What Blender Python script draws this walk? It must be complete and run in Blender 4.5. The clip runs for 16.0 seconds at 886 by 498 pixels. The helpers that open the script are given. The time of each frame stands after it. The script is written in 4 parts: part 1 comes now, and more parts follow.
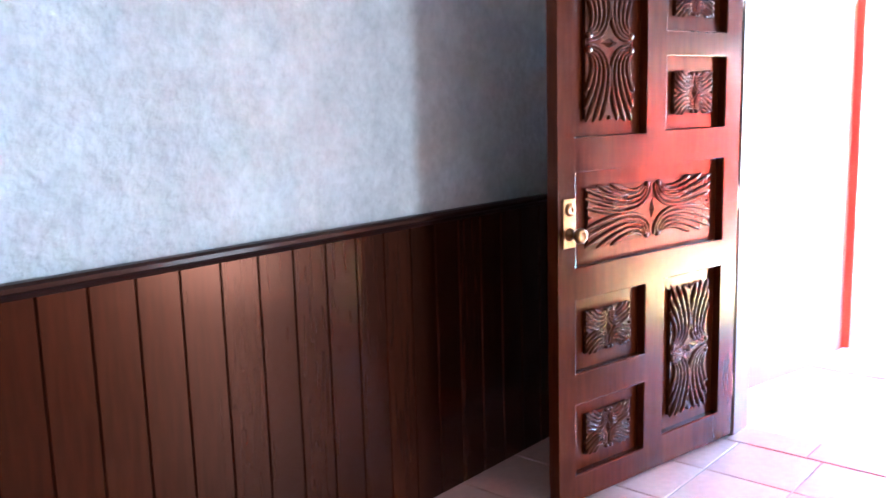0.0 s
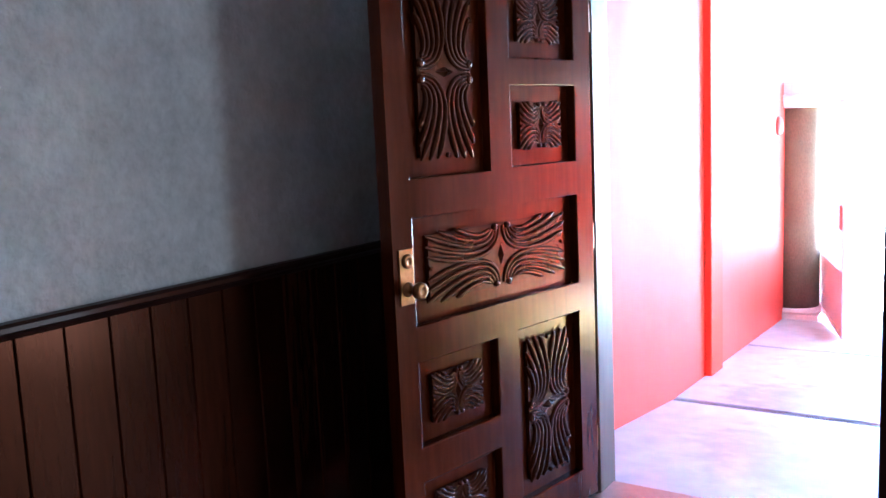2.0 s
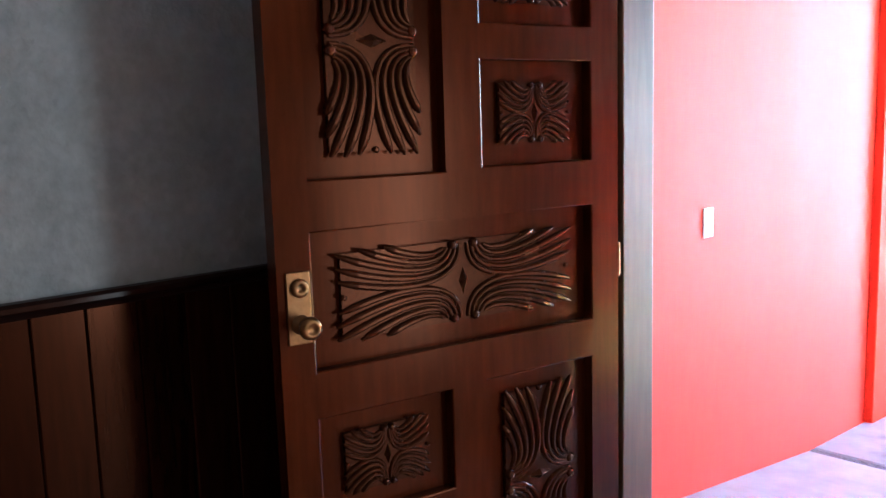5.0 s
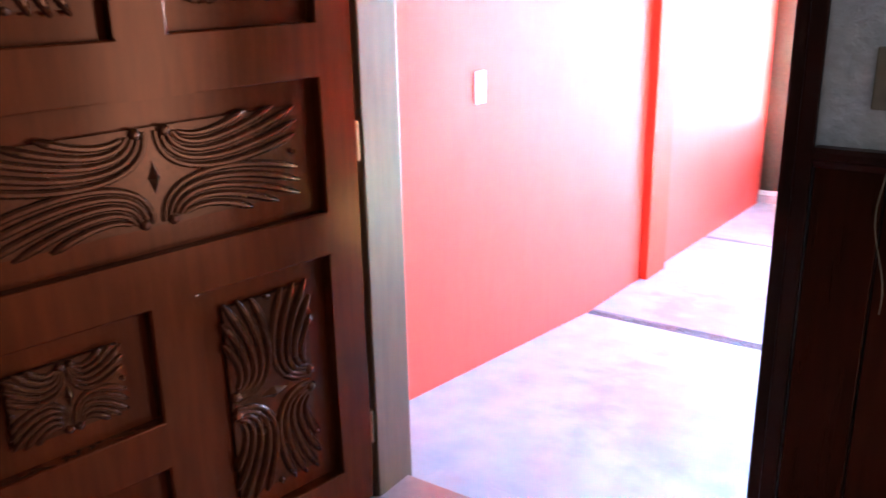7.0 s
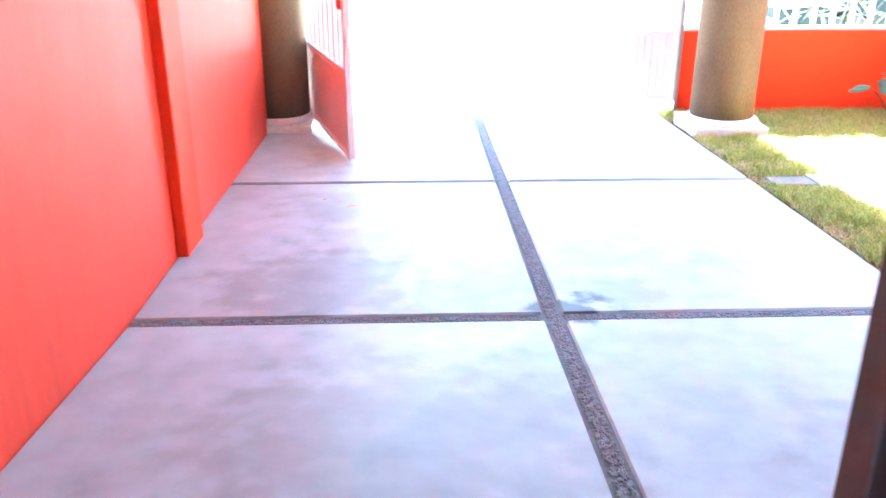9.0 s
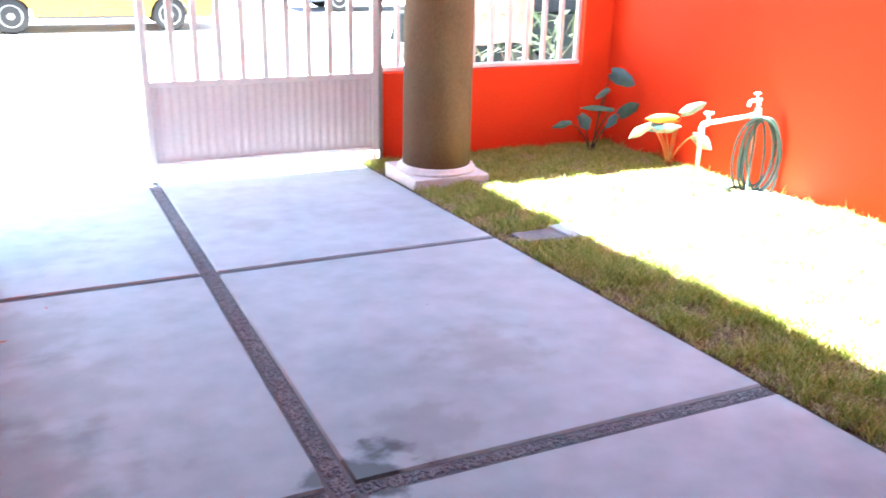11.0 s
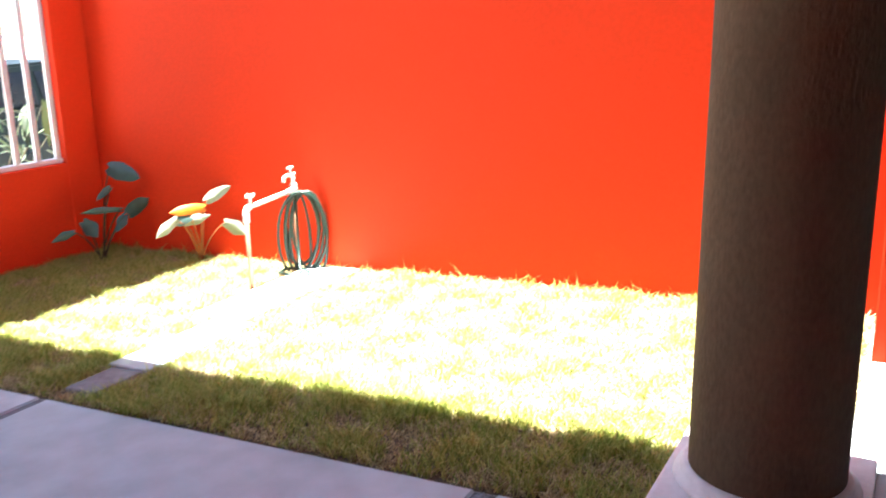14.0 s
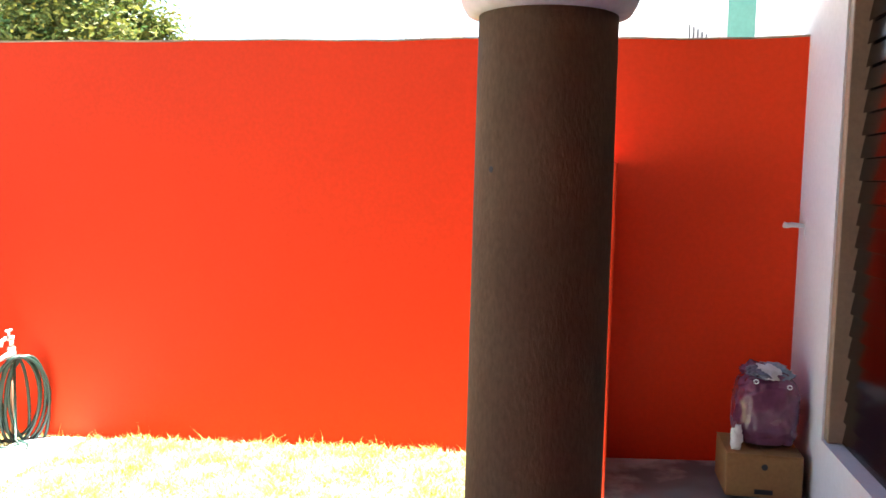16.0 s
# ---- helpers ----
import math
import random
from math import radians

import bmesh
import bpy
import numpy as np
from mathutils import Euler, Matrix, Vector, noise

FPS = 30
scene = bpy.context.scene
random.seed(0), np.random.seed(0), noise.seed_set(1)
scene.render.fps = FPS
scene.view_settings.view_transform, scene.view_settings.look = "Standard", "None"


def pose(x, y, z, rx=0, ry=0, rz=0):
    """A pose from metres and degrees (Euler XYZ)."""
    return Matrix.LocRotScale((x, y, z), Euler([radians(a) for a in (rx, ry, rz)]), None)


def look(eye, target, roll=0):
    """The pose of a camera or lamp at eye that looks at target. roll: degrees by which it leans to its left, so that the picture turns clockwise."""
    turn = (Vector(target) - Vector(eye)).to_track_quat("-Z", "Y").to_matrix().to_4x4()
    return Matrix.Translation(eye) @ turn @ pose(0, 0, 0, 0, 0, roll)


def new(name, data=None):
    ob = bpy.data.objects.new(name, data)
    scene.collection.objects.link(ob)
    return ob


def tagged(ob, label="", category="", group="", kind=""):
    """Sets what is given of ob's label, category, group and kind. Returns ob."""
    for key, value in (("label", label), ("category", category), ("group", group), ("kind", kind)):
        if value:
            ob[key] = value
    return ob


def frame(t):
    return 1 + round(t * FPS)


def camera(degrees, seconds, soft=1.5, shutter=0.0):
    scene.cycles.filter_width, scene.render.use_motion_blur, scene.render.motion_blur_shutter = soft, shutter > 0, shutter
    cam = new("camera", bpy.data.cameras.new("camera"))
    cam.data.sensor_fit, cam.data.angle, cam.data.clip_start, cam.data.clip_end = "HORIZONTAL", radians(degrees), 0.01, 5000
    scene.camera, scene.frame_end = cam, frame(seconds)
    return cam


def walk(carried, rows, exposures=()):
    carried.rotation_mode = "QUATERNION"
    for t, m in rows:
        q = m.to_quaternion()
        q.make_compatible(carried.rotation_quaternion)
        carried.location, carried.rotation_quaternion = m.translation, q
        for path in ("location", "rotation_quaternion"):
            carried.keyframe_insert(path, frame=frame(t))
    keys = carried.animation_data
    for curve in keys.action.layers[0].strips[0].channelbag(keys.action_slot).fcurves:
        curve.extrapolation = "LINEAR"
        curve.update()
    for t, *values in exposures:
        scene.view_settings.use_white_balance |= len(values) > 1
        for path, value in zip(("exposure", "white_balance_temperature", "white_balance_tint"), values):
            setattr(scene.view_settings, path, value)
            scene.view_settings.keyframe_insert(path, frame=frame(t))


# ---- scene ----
cam = camera(53.9, 16.0, soft=1.5, shutter=0.35)
PATH = [
    (0, (2.003, -3.845, 1.794), (0.7, -2.365, 1.463), -1.6),
    (0.5, (1.922, -3.769, 1.811), (0.732, -2.186, 1.532), -1.8),
    (1, (1.824, -3.686, 1.815), (0.741, -2.03, 1.527), -2.3),
    (1.5, (1.817, -3.584, 1.809), (0.769, -1.904, 1.523), -2.5),
    (2, (1.866, -3.44, 1.808), (0.791, -1.776, 1.535), -2.6),
    (2.5, (1.922, -3.272, 1.814), (0.789, -1.647, 1.543), -3.0),
    (3, (1.935, -3.112, 1.793), (0.752, -1.521, 1.528), -3.0),
    (3.5, (1.949, -2.922, 1.779), (0.693, -1.39, 1.508), -2.9),
    (6, (2.09, -2.253, 1.795), (0.595, -0.974, 1.438), -2.2),
    (6.5, (2.1, -2.171, 1.797), (0.762, -0.78, 1.271), -1.6),
    (7, (1.949, -1.999, 1.789), (0.872, -0.431, 1.17), -1.2),
    (7.5, (1.707, -1.855, 1.755), (0.958, -0.128, 1.081), -0.4),
    (8, (1.458, -1.558, 1.767), (1.039, 0.242, 1.001), 0.8),
    (8.2, (1.351, -1.426, 1.714), (1.052, 0.395, 0.943), 0.7),
    (10.3, (1.031, 0.106, 1.32), (1.56, 1.892, 0.593), 1.2),
    (10.5, (1.021, 0.183, 1.327), (1.633, 1.952, 0.622), 1.6),
    (11, (1.039, 0.325, 1.357), (1.836, 2.03, 0.679), 1.4),
    (11.5, (1.057, 0.479, 1.373), (2.026, 2.086, 0.68), 1.2),
    (12, (1.107, 0.638, 1.339), (2.226, 2.143, 0.644), 1.0),
    (12.5, (1.068, 0.828, 1.291), (2.358, 2.205, 0.628), 1.9),
    (13, (1.052, 1.001, 1.266), (2.494, 2.24, 0.645), 1.6),
    (13.5, (1.074, 1.13, 1.267), (2.642, 2.231, 0.694), 0.1),
    (14, (1.103, 1.24, 1.265), (2.794, 2.184, 0.766), -1.2),
    (14.5, (0.998, 1.298, 1.314), (2.806, 2.055, 0.919), -0.4),
    (15, (0.924, 1.366, 1.369), (2.825, 1.912, 1.076), 0.0),
    (15.5, (0.885, 1.413, 1.373), (2.844, 1.796, 1.192), 0.6),
    (16, (0.835, 1.407, 1.38), (2.801, 1.731, 1.211), 1.4),
]
EXPOSURES = [
    (0.0, 8.65, 4350, 2), (0.5, 8.2, 4350, 2), (1.0, 7.7, 4350, 2), (1.5, 7.2, 4350, 2), (2.5, 6.8, 4500, 0), (3.5, 6.65, 4800, -2),
    (6.0, 6.85, 4550, -3), (7.0, 7.2, 4450, -5), (8.2, 6.55, 4800, -10), (10.3, 5.15, 5950, 5), (11.0, 4.65, 5950, 6), (12.0, 3.98, 6000, 8),
    (13.5, 3.8, 6150, 9), (14.5, 3.75, 6350, 9), (16.0, 3.75, 6350, 9),
]
walk(cam, [(t, look(eye, target, roll)) for t, eye, target, roll in PATH], EXPOSURES)

# ---- light ----
world = bpy.data.worlds.new("World")
scene.world = world
world.use_nodes = True
wn = world.node_tree
sky = wn.nodes.new("ShaderNodeTexSky")
sky.sky_type = "NISHITA"
sky.sun_disc = False
sky.sun_elevation = radians(87)
sky.sun_rotation = radians(4)
wn.nodes["Background"].inputs[1].default_value = 0.05
wn.links.new(sky.outputs[0], wn.nodes["Background"].inputs[0])
sun_data = bpy.data.lights.new("sun", "SUN")
sun_data.energy, sun_data.angle, sun_data.color = 5.0, radians(0.55), (1.0, 0.96, 0.88)
sun = new("sun", sun_data)
sun.matrix_world = look((0.03, 0.40, 9.0), (0, 0, 0))

# daylight entering through the louvred window
win_data = bpy.data.lights.new("window_daylight", "AREA")
win_data.shape, win_data.size, win_data.size_y = "RECTANGLE", 1.40, 1.70
win_data.energy, win_data.color = 0.72, (1.0, 0.90, 0.76)
win_light = new("window_daylight", win_data)
win_light.matrix_world = pose(4.01, 0.185, 1.22, -90, 0, 0)

# ---- measures ----
FI = 0.325          # floor level indoors
SLOPE = 0.05       # fall of the driveway towards the street
GATE_Y = 6.57
JOINT_Y = 2.27     # near cross joint of the driveway


def wx(y):
    """Face of the garden wall, which runs a little askew."""
    return 5.33 + 0.029 * y


def gz(y):
    """Height of the driveway and lawn at y."""
    if y < 0:
        return 0.0
    if y < 6.9:
        return -SLOPE * y
    return -0.345


def hz(x, y):
    """Height of the driveway, which ramps up towards the door beside the side wall."""
    return gz(y) + 0.075 * max(0.0, JOINT_Y - y) * max(0.0, 1 - x / 3.0)


# ---- materials ----
def mat(name, base, rough=0.6, var=0.25, fine=60.0, coarse=3.0, bump=0.15, dist=0.004, metal=0.0, coat=0.0,
        spec=0.5, tint=None, rand=0.0, stretch=(1, 1, 1), trans=0.0):
    m = bpy.data.materials.new(name)
    m.use_nodes = True
    t = m.node_tree
    n, l = t.nodes, t.links
    p = n["Principled BSDF"]
    co = n.new("ShaderNodeTexCoord")
    mp = n.new("ShaderNodeMapping")
    mp.inputs["Scale"].default_value = stretch
    l.new(co.outputs["Object"], mp.inputs[0])
    a = n.new("ShaderNodeTexNoise")
    a.inputs["Scale"].default_value, a.inputs["Detail"].default_value = coarse, 5.0
    b = n.new("ShaderNodeTexNoise")
    b.inputs["Scale"].default_value, b.inputs["Detail"].default_value = fine, 6.0
    l.new(mp.outputs[0], a.inputs["Vector"])
    l.new(mp.outputs[0], b.inputs["Vector"])
    add = n.new("ShaderNodeMath")
    add.operation = "ADD"
    l.new(a.outputs[0], add.inputs[0])
    l.new(b.outputs[0], add.inputs[1])
    mr = n.new("ShaderNodeMapRange")
    mr.inputs["From Min"].default_value, mr.inputs["From Max"].default_value = 0.6, 1.4
    l.new(add.outputs[0], mr.inputs[0])
    mix = n.new("ShaderNodeMix")
    mix.data_type = "RGBA"
    dark = [c * (1 - var) for c in base]
    light = tint or [min(1, c * (1 + var * 0.6)) for c in base]
    mix.inputs["A"].default_value, mix.inputs["B"].default_value = (*dark, 1), (*light, 1)
    l.new(mr.outputs[0], mix.inputs["Factor"])
    out = mix.outputs["Result"]
    if rand:
        oi = n.new("ShaderNodeObjectInfo")
        rr = n.new("ShaderNodeMapRange")
        rr.inputs["To Min"].default_value, rr.inputs["To Max"].default_value = 1 - rand, 1 + rand
        l.new(oi.outputs["Random"], rr.inputs[0])
        hs = n.new("ShaderNodeHueSaturation")
        l.new(rr.outputs[0], hs.inputs["Value"])
        l.new(out, hs.inputs["Color"])
        out = hs.outputs[0]
    l.new(out, p.inputs["Base Color"])
    ro = n.new("ShaderNodeMapRange")
    ro.inputs["To Min"].default_value, ro.inputs["To Max"].default_value = max(0.02, rough - 0.1), min(1, rough + 0.1)
    l.new(a.outputs[0], ro.inputs[0])
    l.new(ro.outputs[0], p.inputs["Roughness"])
    p.inputs["Metallic"].default_value = metal
    p.inputs["Coat Weight"].default_value = coat
    p.inputs["Coat Roughness"].default_value = 0.12
    p.inputs["Specular IOR Level"].default_value = spec
    p.inputs["Transmission Weight"].default_value = trans
    if bump:
        bp = n.new("ShaderNodeBump")
        bp.inputs["Strength"].default_value, bp.inputs["Distance"].default_value = bump, dist
        l.new(b.outputs[0], bp.inputs["Height"])
        l.new(bp.outputs[0], p.inputs["Normal"])
    return m


M_RED = mat("red_wall_paint", (0.84, 0.052, 0.011), 0.7, 0.10, 45, 0.9, 0.10, 0.003, spec=0.2)
# Same red with real streaks; its pinker tone paints in washed-out glare.
M_REDW = mat("streaked_red_paint_with_glare", (0.83, 0.070, 0.034), 0.65, 0.16, 22, 2.6, 0.12, 0.003, spec=0.3, stretch=(1, 1, 0.16))
M_STUCCO = mat("interior_stucco", (0.54, 0.535, 0.525), 0.85, 0.24, 36, 8, 0.5, 0.018)
# Dark tone for unseen room walls, so the varnish reflects less light.
M_BROWNWALL = mat("dark_brown_wall", (0.09, 0.06, 0.045), 0.7, 0.3, 40, 3, 0.2, 0.003)
M_WHITE = mat("white_paint", (0.78, 0.78, 0.78), 0.5, 0.08, 30, 2, 0.15, 0.003)
M_LILAC = mat("white_facade_paint", (0.74, 0.73, 0.76), 0.7, 0.08, 40, 1.5, 0.2, 0.003)
M_PLINTH = mat("plinth_white_paint", (0.76, 0.75, 0.75), 0.55, 0.2, 25, 4, 0.3, 0.003)
M_CONC = mat("driveway_concrete", (0.44, 0.492, 0.522), 0.52, 0.27, 7, 1.3, 0.06, 0.003, spec=0.4, rand=0.05)
M_JOINT = mat("joint_mortar", (0.16, 0.175, 0.19), 0.9, 0.4, 60, 8, 0.6, 0.006)
M_COVER = mat("weathered_drain_cover", (0.20, 0.20, 0.205), 0.85, 0.4, 30, 6, 0.4, 0.004)
M_PEBBLE = mat("washed_pebbles", (0.25, 0.27, 0.295), 0.75, 0.45, 90, 35, 0.2, 0.002)
M_COL = mat("cantera_stone_column", (0.156, 0.104, 0.062), 0.9, 0.32, 85, 5, 0.6, 0.004, spec=0.15, stretch=(1, 1, 0.45))
M_WOOD = mat("dark_varnished_door_wood", (0.066, 0.0115, 0.0026), 0.20, 0.55, 40, 4, 0.05, 0.001, spec=0.36, stretch=(1, 1, 0.12))
M_CARVE = mat("carved_wood", (0.050, 0.014, 0.005), 0.24, 0.5, 60, 8, 0.1, 0.001, spec=0.5)
M_PLANK = mat("wainscot_plank_wood", (0.023, 0.0055, 0.0020), 0.22, 0.6, 50, 3.5, 0.05, 0.001, spec=0.36, rand=0.35, stretch=(1, 1, 0.1))
M_JAMB = mat("varnished_jamb_wood", (0.13, 0.066, 0.029), 0.34, 0.35, 45, 4, 0.12, 0.002, spec=0.3, stretch=(1, 1, 0.12))
M_DARKWOOD = mat("dark_casing_wood", (0.016, 0.006, 0.005), 0.45, 0.4, 45, 4, 0.12, 0.002, coat=0.15, spec=0.2, stretch=(1, 1, 0.12))
M_TILE = mat("terracotta_tile", (0.55, 0.33, 0.27), 0.35, 0.18, 30, 5, 0.1, 0.002, rand=0.1)
M_GROUT = mat("tile_grout", (0.30, 0.25, 0.22), 0.9, 0.2, 60, 5, 0.3, 0.003)
M_BRASS = mat("worn_brass", (0.30, 0.14, 0.055), 0.36, 0.35, 80, 12, 0.1, 0.001, metal=1.0)
M_PLATE = mat("white_plastic_plate", (0.8, 0.8, 0.78), 0.35, 0.05, 30, 3, 0)
M_BEIGE = mat("beige_plastic_plate", (0.20, 0.16, 0.10), 0.4, 0.1, 30, 3, 0)
M_GATE = mat("gate_white_enamel", (0.80, 0.77, 0.78), 0.42, 0.10, 30, 3, 0.12, 0.002)
M_BAR = mat("bar_white_enamel", (0.8, 0.8, 0.8), 0.4, 0.1, 30, 3, 0.1, 0.002)
M_RUST = mat("red_primed_steel", (0.45, 0.10, 0.07), 0.55, 0.3, 40, 5, 0.15, 0.002)
M_SOIL = mat("dry_soil", (0.11, 0.08, 0.048), 0.95, 0.45, 40, 3, 0.8, 0.02)
M_ASPHALT = mat("sunlit_street", (0.42, 0.41, 0.40), 0.9, 0.25, 60, 0.6, 0.4, 0.006)
M_PVC = mat("white_pvc_pipe", (0.74, 0.72, 0.70), 0.4, 0.12, 40, 8, 0.05, 0.001)
M_COPPER = mat("weathered_copper_pipe", (0.50, 0.27, 0.17), 0.45, 0.3, 40, 8, 0.1, 0.001, metal=0.3)
M_HOSE = mat("green_rubber_hose", (0.016, 0.042, 0.032), 0.32, 0.3, 40, 6, 0.05, 0.001)
M_BOX = mat("brown_cardboard", (0.31, 0.165, 0.06), 0.85, 0.2, 50, 4, 0.15, 0.002)
M_BAG = mat("purple_plastic_bag", (0.17, 0.055, 0.11), 0.26, 0.35, 25, 9, 0.5, 0.01, coat=0.45)
M_BAGTOP = mat("printed_plastic_top", (0.16, 0.17, 0.24), 0.3, 0.9, 30, 24, 0.4, 0.01)
M_SKYFOIL = mat("pale_blue_foil", (0.22, 0.34, 0.42), 0.3, 0.5, 30, 14, 0.3, 0.004)
M_FRAMEB = mat("brown_window_frame", (0.32, 0.22, 0.15), 0.5, 0.2, 40, 5, 0.1, 0.002)
M_STEEL = mat("dull_steel", (0.35, 0.35, 0.36), 0.4, 0.2, 40, 5, 0.05, 0.001, metal=0.8)
M_CLOTH = mat("white_vinyl_banner", (0.64, 0.52, 0.44), 0.6, 0.06, 20, 3, 0.2, 0.01)
M_PRINT = mat("banner_print", (0.57, 0.45, 0.35), 0.7, 0.1, 20, 3, 0)
M_TYRE = mat("tyre_rubber", (0.008, 0.008, 0.009), 0.8, 0.2, 40, 5, 0.2, 0.002)
M_RIM = mat("painted_wheel_rim", (0.30, 0.30, 0.31), 0.4, 0.25, 40, 8, 0)
M_YELLOW = mat("taxi_yellow_paint", (0.40, 0.205, 0.003), 0.3, 0.06, 30, 2, 0, coat=0.2)
M_TEAL = mat("teal_car_paint", (0.0028, 0.0056, 0.0060), 0.45, 0.1, 30, 2, 0, spec=0.12)
M_TRIM = mat("black_trim", (0.03, 0.03, 0.032), 0.5, 0.2, 40, 5, 0)
M_NAVY = mat("dark_blue_paint", (0.02, 0.035, 0.08), 0.3, 0.1, 30, 2, 0, coat=0.5)
M_BUILDING = mat("pale_rendered_wall", (0.70, 0.69, 0.60), 0.85, 0.3, 20, 1.2, 0.3, 0.01)
M_MORTAR = mat("weathered_mortar", (0.42, 0.33, 0.22), 0.9, 0.4, 40, 6, 0.4, 0.004)
M_GREENP = mat("green_painted_band", (0.06, 0.17, 0.125), 0.7, 0.2, 20, 2, 0.1, 0.004)
M_BARK = mat("tree_bark", (0.14, 0.10, 0.07), 0.9, 0.4, 30, 4, 0.8, 0.02)
M_SIDE = mat("pavement_concrete", (0.56, 0.55, 0.53), 0.8, 0.2, 30, 1, 0.2, 0.004)
# Dim grey for unseen surfaces, chosen to cut light bounced into the carport.
M_DIMGREY = mat("dim_grey_unseen", (0.14, 0.13, 0.125), 0.85, 0.2, 30, 1.5, 0.2, 0.004)
M_CEIL = mat("white_ceiling_plaster", (0.75, 0.75, 0.74), 0.85, 0.06, 40, 2, 0.2, 0.003)


def leafy(name, a, b, back=0.25):
    m = bpy.data.materials.new(name)
    m.use_nodes = True
    n, l = m.node_tree.nodes, m.node_tree.links
    p = n["Principled BSDF"]
    g = n.new("ShaderNodeNewGeometry")
    mix = n.new("ShaderNodeMix")
    mix.data_type = "RGBA"
    mix.inputs["A"].default_value, mix.inputs["B"].default_value = (*a, 1), (*b, 1)
    l.new(g.outputs["Random Per Island"], mix.inputs["Factor"])
    l.new(mix.outputs["Result"], p.inputs["Base Color"])
    p.inputs["Roughness"].default_value = 0.55
    p.inputs["Specular IOR Level"].default_value = 0.3
    tr = n.new("ShaderNodeBsdfTranslucent")
    l.new(mix.outputs["Result"], tr.inputs[0])
    ms = n.new("ShaderNodeMixShader")
    ms.inputs[0].default_value = back
    l.new(p.outputs[0], ms.inputs[1])
    l.new(tr.outputs[0], ms.inputs[2])
    l.new(ms.outputs[0], n["Material Output"].inputs[0])
    return m


M_GRASS = leafy("lawn_grass", (0.17, 0.28, 0.040), (0.64, 0.60, 0.21), 0.35)
# Dry thatch colour, kept pale to paint sun glare on the lawn too.
M_STRAWSUN = leafy("dry_and_sunlit_grass", (0.22, 0.15, 0.055), (0.80, 0.70, 0.42), 0.35)
M_LEAFT = leafy("tree_leaf", (0.03, 0.07, 0.012), (0.15, 0.14, 0.02), 0.3)
M_SHRUB = leafy("shrub_leaf", (0.006, 0.018, 0.005), (0.05, 0.075, 0.025), 0.12)
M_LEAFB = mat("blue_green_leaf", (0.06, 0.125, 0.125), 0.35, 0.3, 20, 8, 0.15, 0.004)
# Paler copy of the leaf green, with the sun's glare in its colour.
M_LEAFG = mat("green_leaf_with_painted_sun", (0.27, 0.33, 0.25), 0.3, 0.35, 20, 8, 0.15, 0.004)
M_LEAFY = mat("yellowed_leaf", (0.62, 0.13, 0.002), 0.45, 0.25, 20, 8, 0.15, 0.004)
M_STEM = mat("green_stem", (0.06, 0.065, 0.03), 0.5, 0.3, 20, 8, 0)
M_STEMR = mat("reddish_stem", (0.38, 0.14, 0.05), 0.5, 0.3, 20, 8, 0)


def glass(name, tint, rough=0.03):
    m = bpy.data.materials.new(name)
    m.use_nodes = True
    p = m.node_tree.nodes["Principled BSDF"]
    p.inputs["Base Color"].default_value = (*tint, 1)
    p.inputs["Roughness"].default_value = rough
    p.inputs["Transmission Weight"].default_value = 1.0
    p.inputs["IOR"].default_value = 1.45
    p.inputs["Specular IOR Level"].default_value = 0.2
    return m


M_GLASS = glass("smoked_louvre_glass", (0.03, 0.022, 0.02), 0.16)
M_CARGLASS = mat("car_glass", (0.004, 0.005, 0.007), 0.08, 0.1, 20, 2, 0, spec=0.15)


# warm reflection of the varnish seen face on
for m_ in (M_WOOD, M_CARVE, M_PLANK, M_DARKWOOD):
    m_.node_tree.nodes["Principled BSDF"].inputs["Specular Tint"].default_value = (1.0, 0.32, 0.14, 1)

# ---- mesh helpers ----
def box(bm, x0, x1, y0, y1, z0, z1, m=None):
    vs = [bm.verts.new((x, y, z)) for z in (z0, z1) for x, y in ((x0, y0), (x1, y0), (x1, y1), (x0, y1))]
    for f in ((3, 2, 1, 0), (4, 5, 6, 7), (0, 1, 5, 4), (1, 2, 6, 5), (2, 3, 7, 6), (3, 0, 4, 7)):
        bm.faces.new([vs[i] for i in f])
    if m is not None:
        for v in vs:
            v.co = m @ v.co
    return vs


def bevel(bm, w, seg=2):
    bmesh.ops.bevel(bm, geom=bm.edges[:], offset=w, segments=seg, affect="EDGES", profile=0.6)


def lathe(bm, prof, seg=48, c=(0, 0, 0), axis="z"):
    rings = []
    for r, h in prof:
        ring = []
        for i in range(seg):
            a = 2 * math.pi * i / seg
            p = (r * math.cos(a), r * math.sin(a), h)
            if axis == "x":
                p = (h, p[0], p[1])
            if axis == "y":
                p = (p[0], h, p[1])
            ring.append(bm.verts.new((p[0] + c[0], p[1] + c[1], p[2] + c[2])))
        rings.append(ring)
    for r0, r1 in zip(rings, rings[1:]):
        for i in range(seg):
            bm.faces.new((r0[i], r0[(i + 1) % seg], r1[(i + 1) % seg], r1[i]))
    bm.faces.new(rings[0][::-1])
    bm.faces.new(rings[-1])


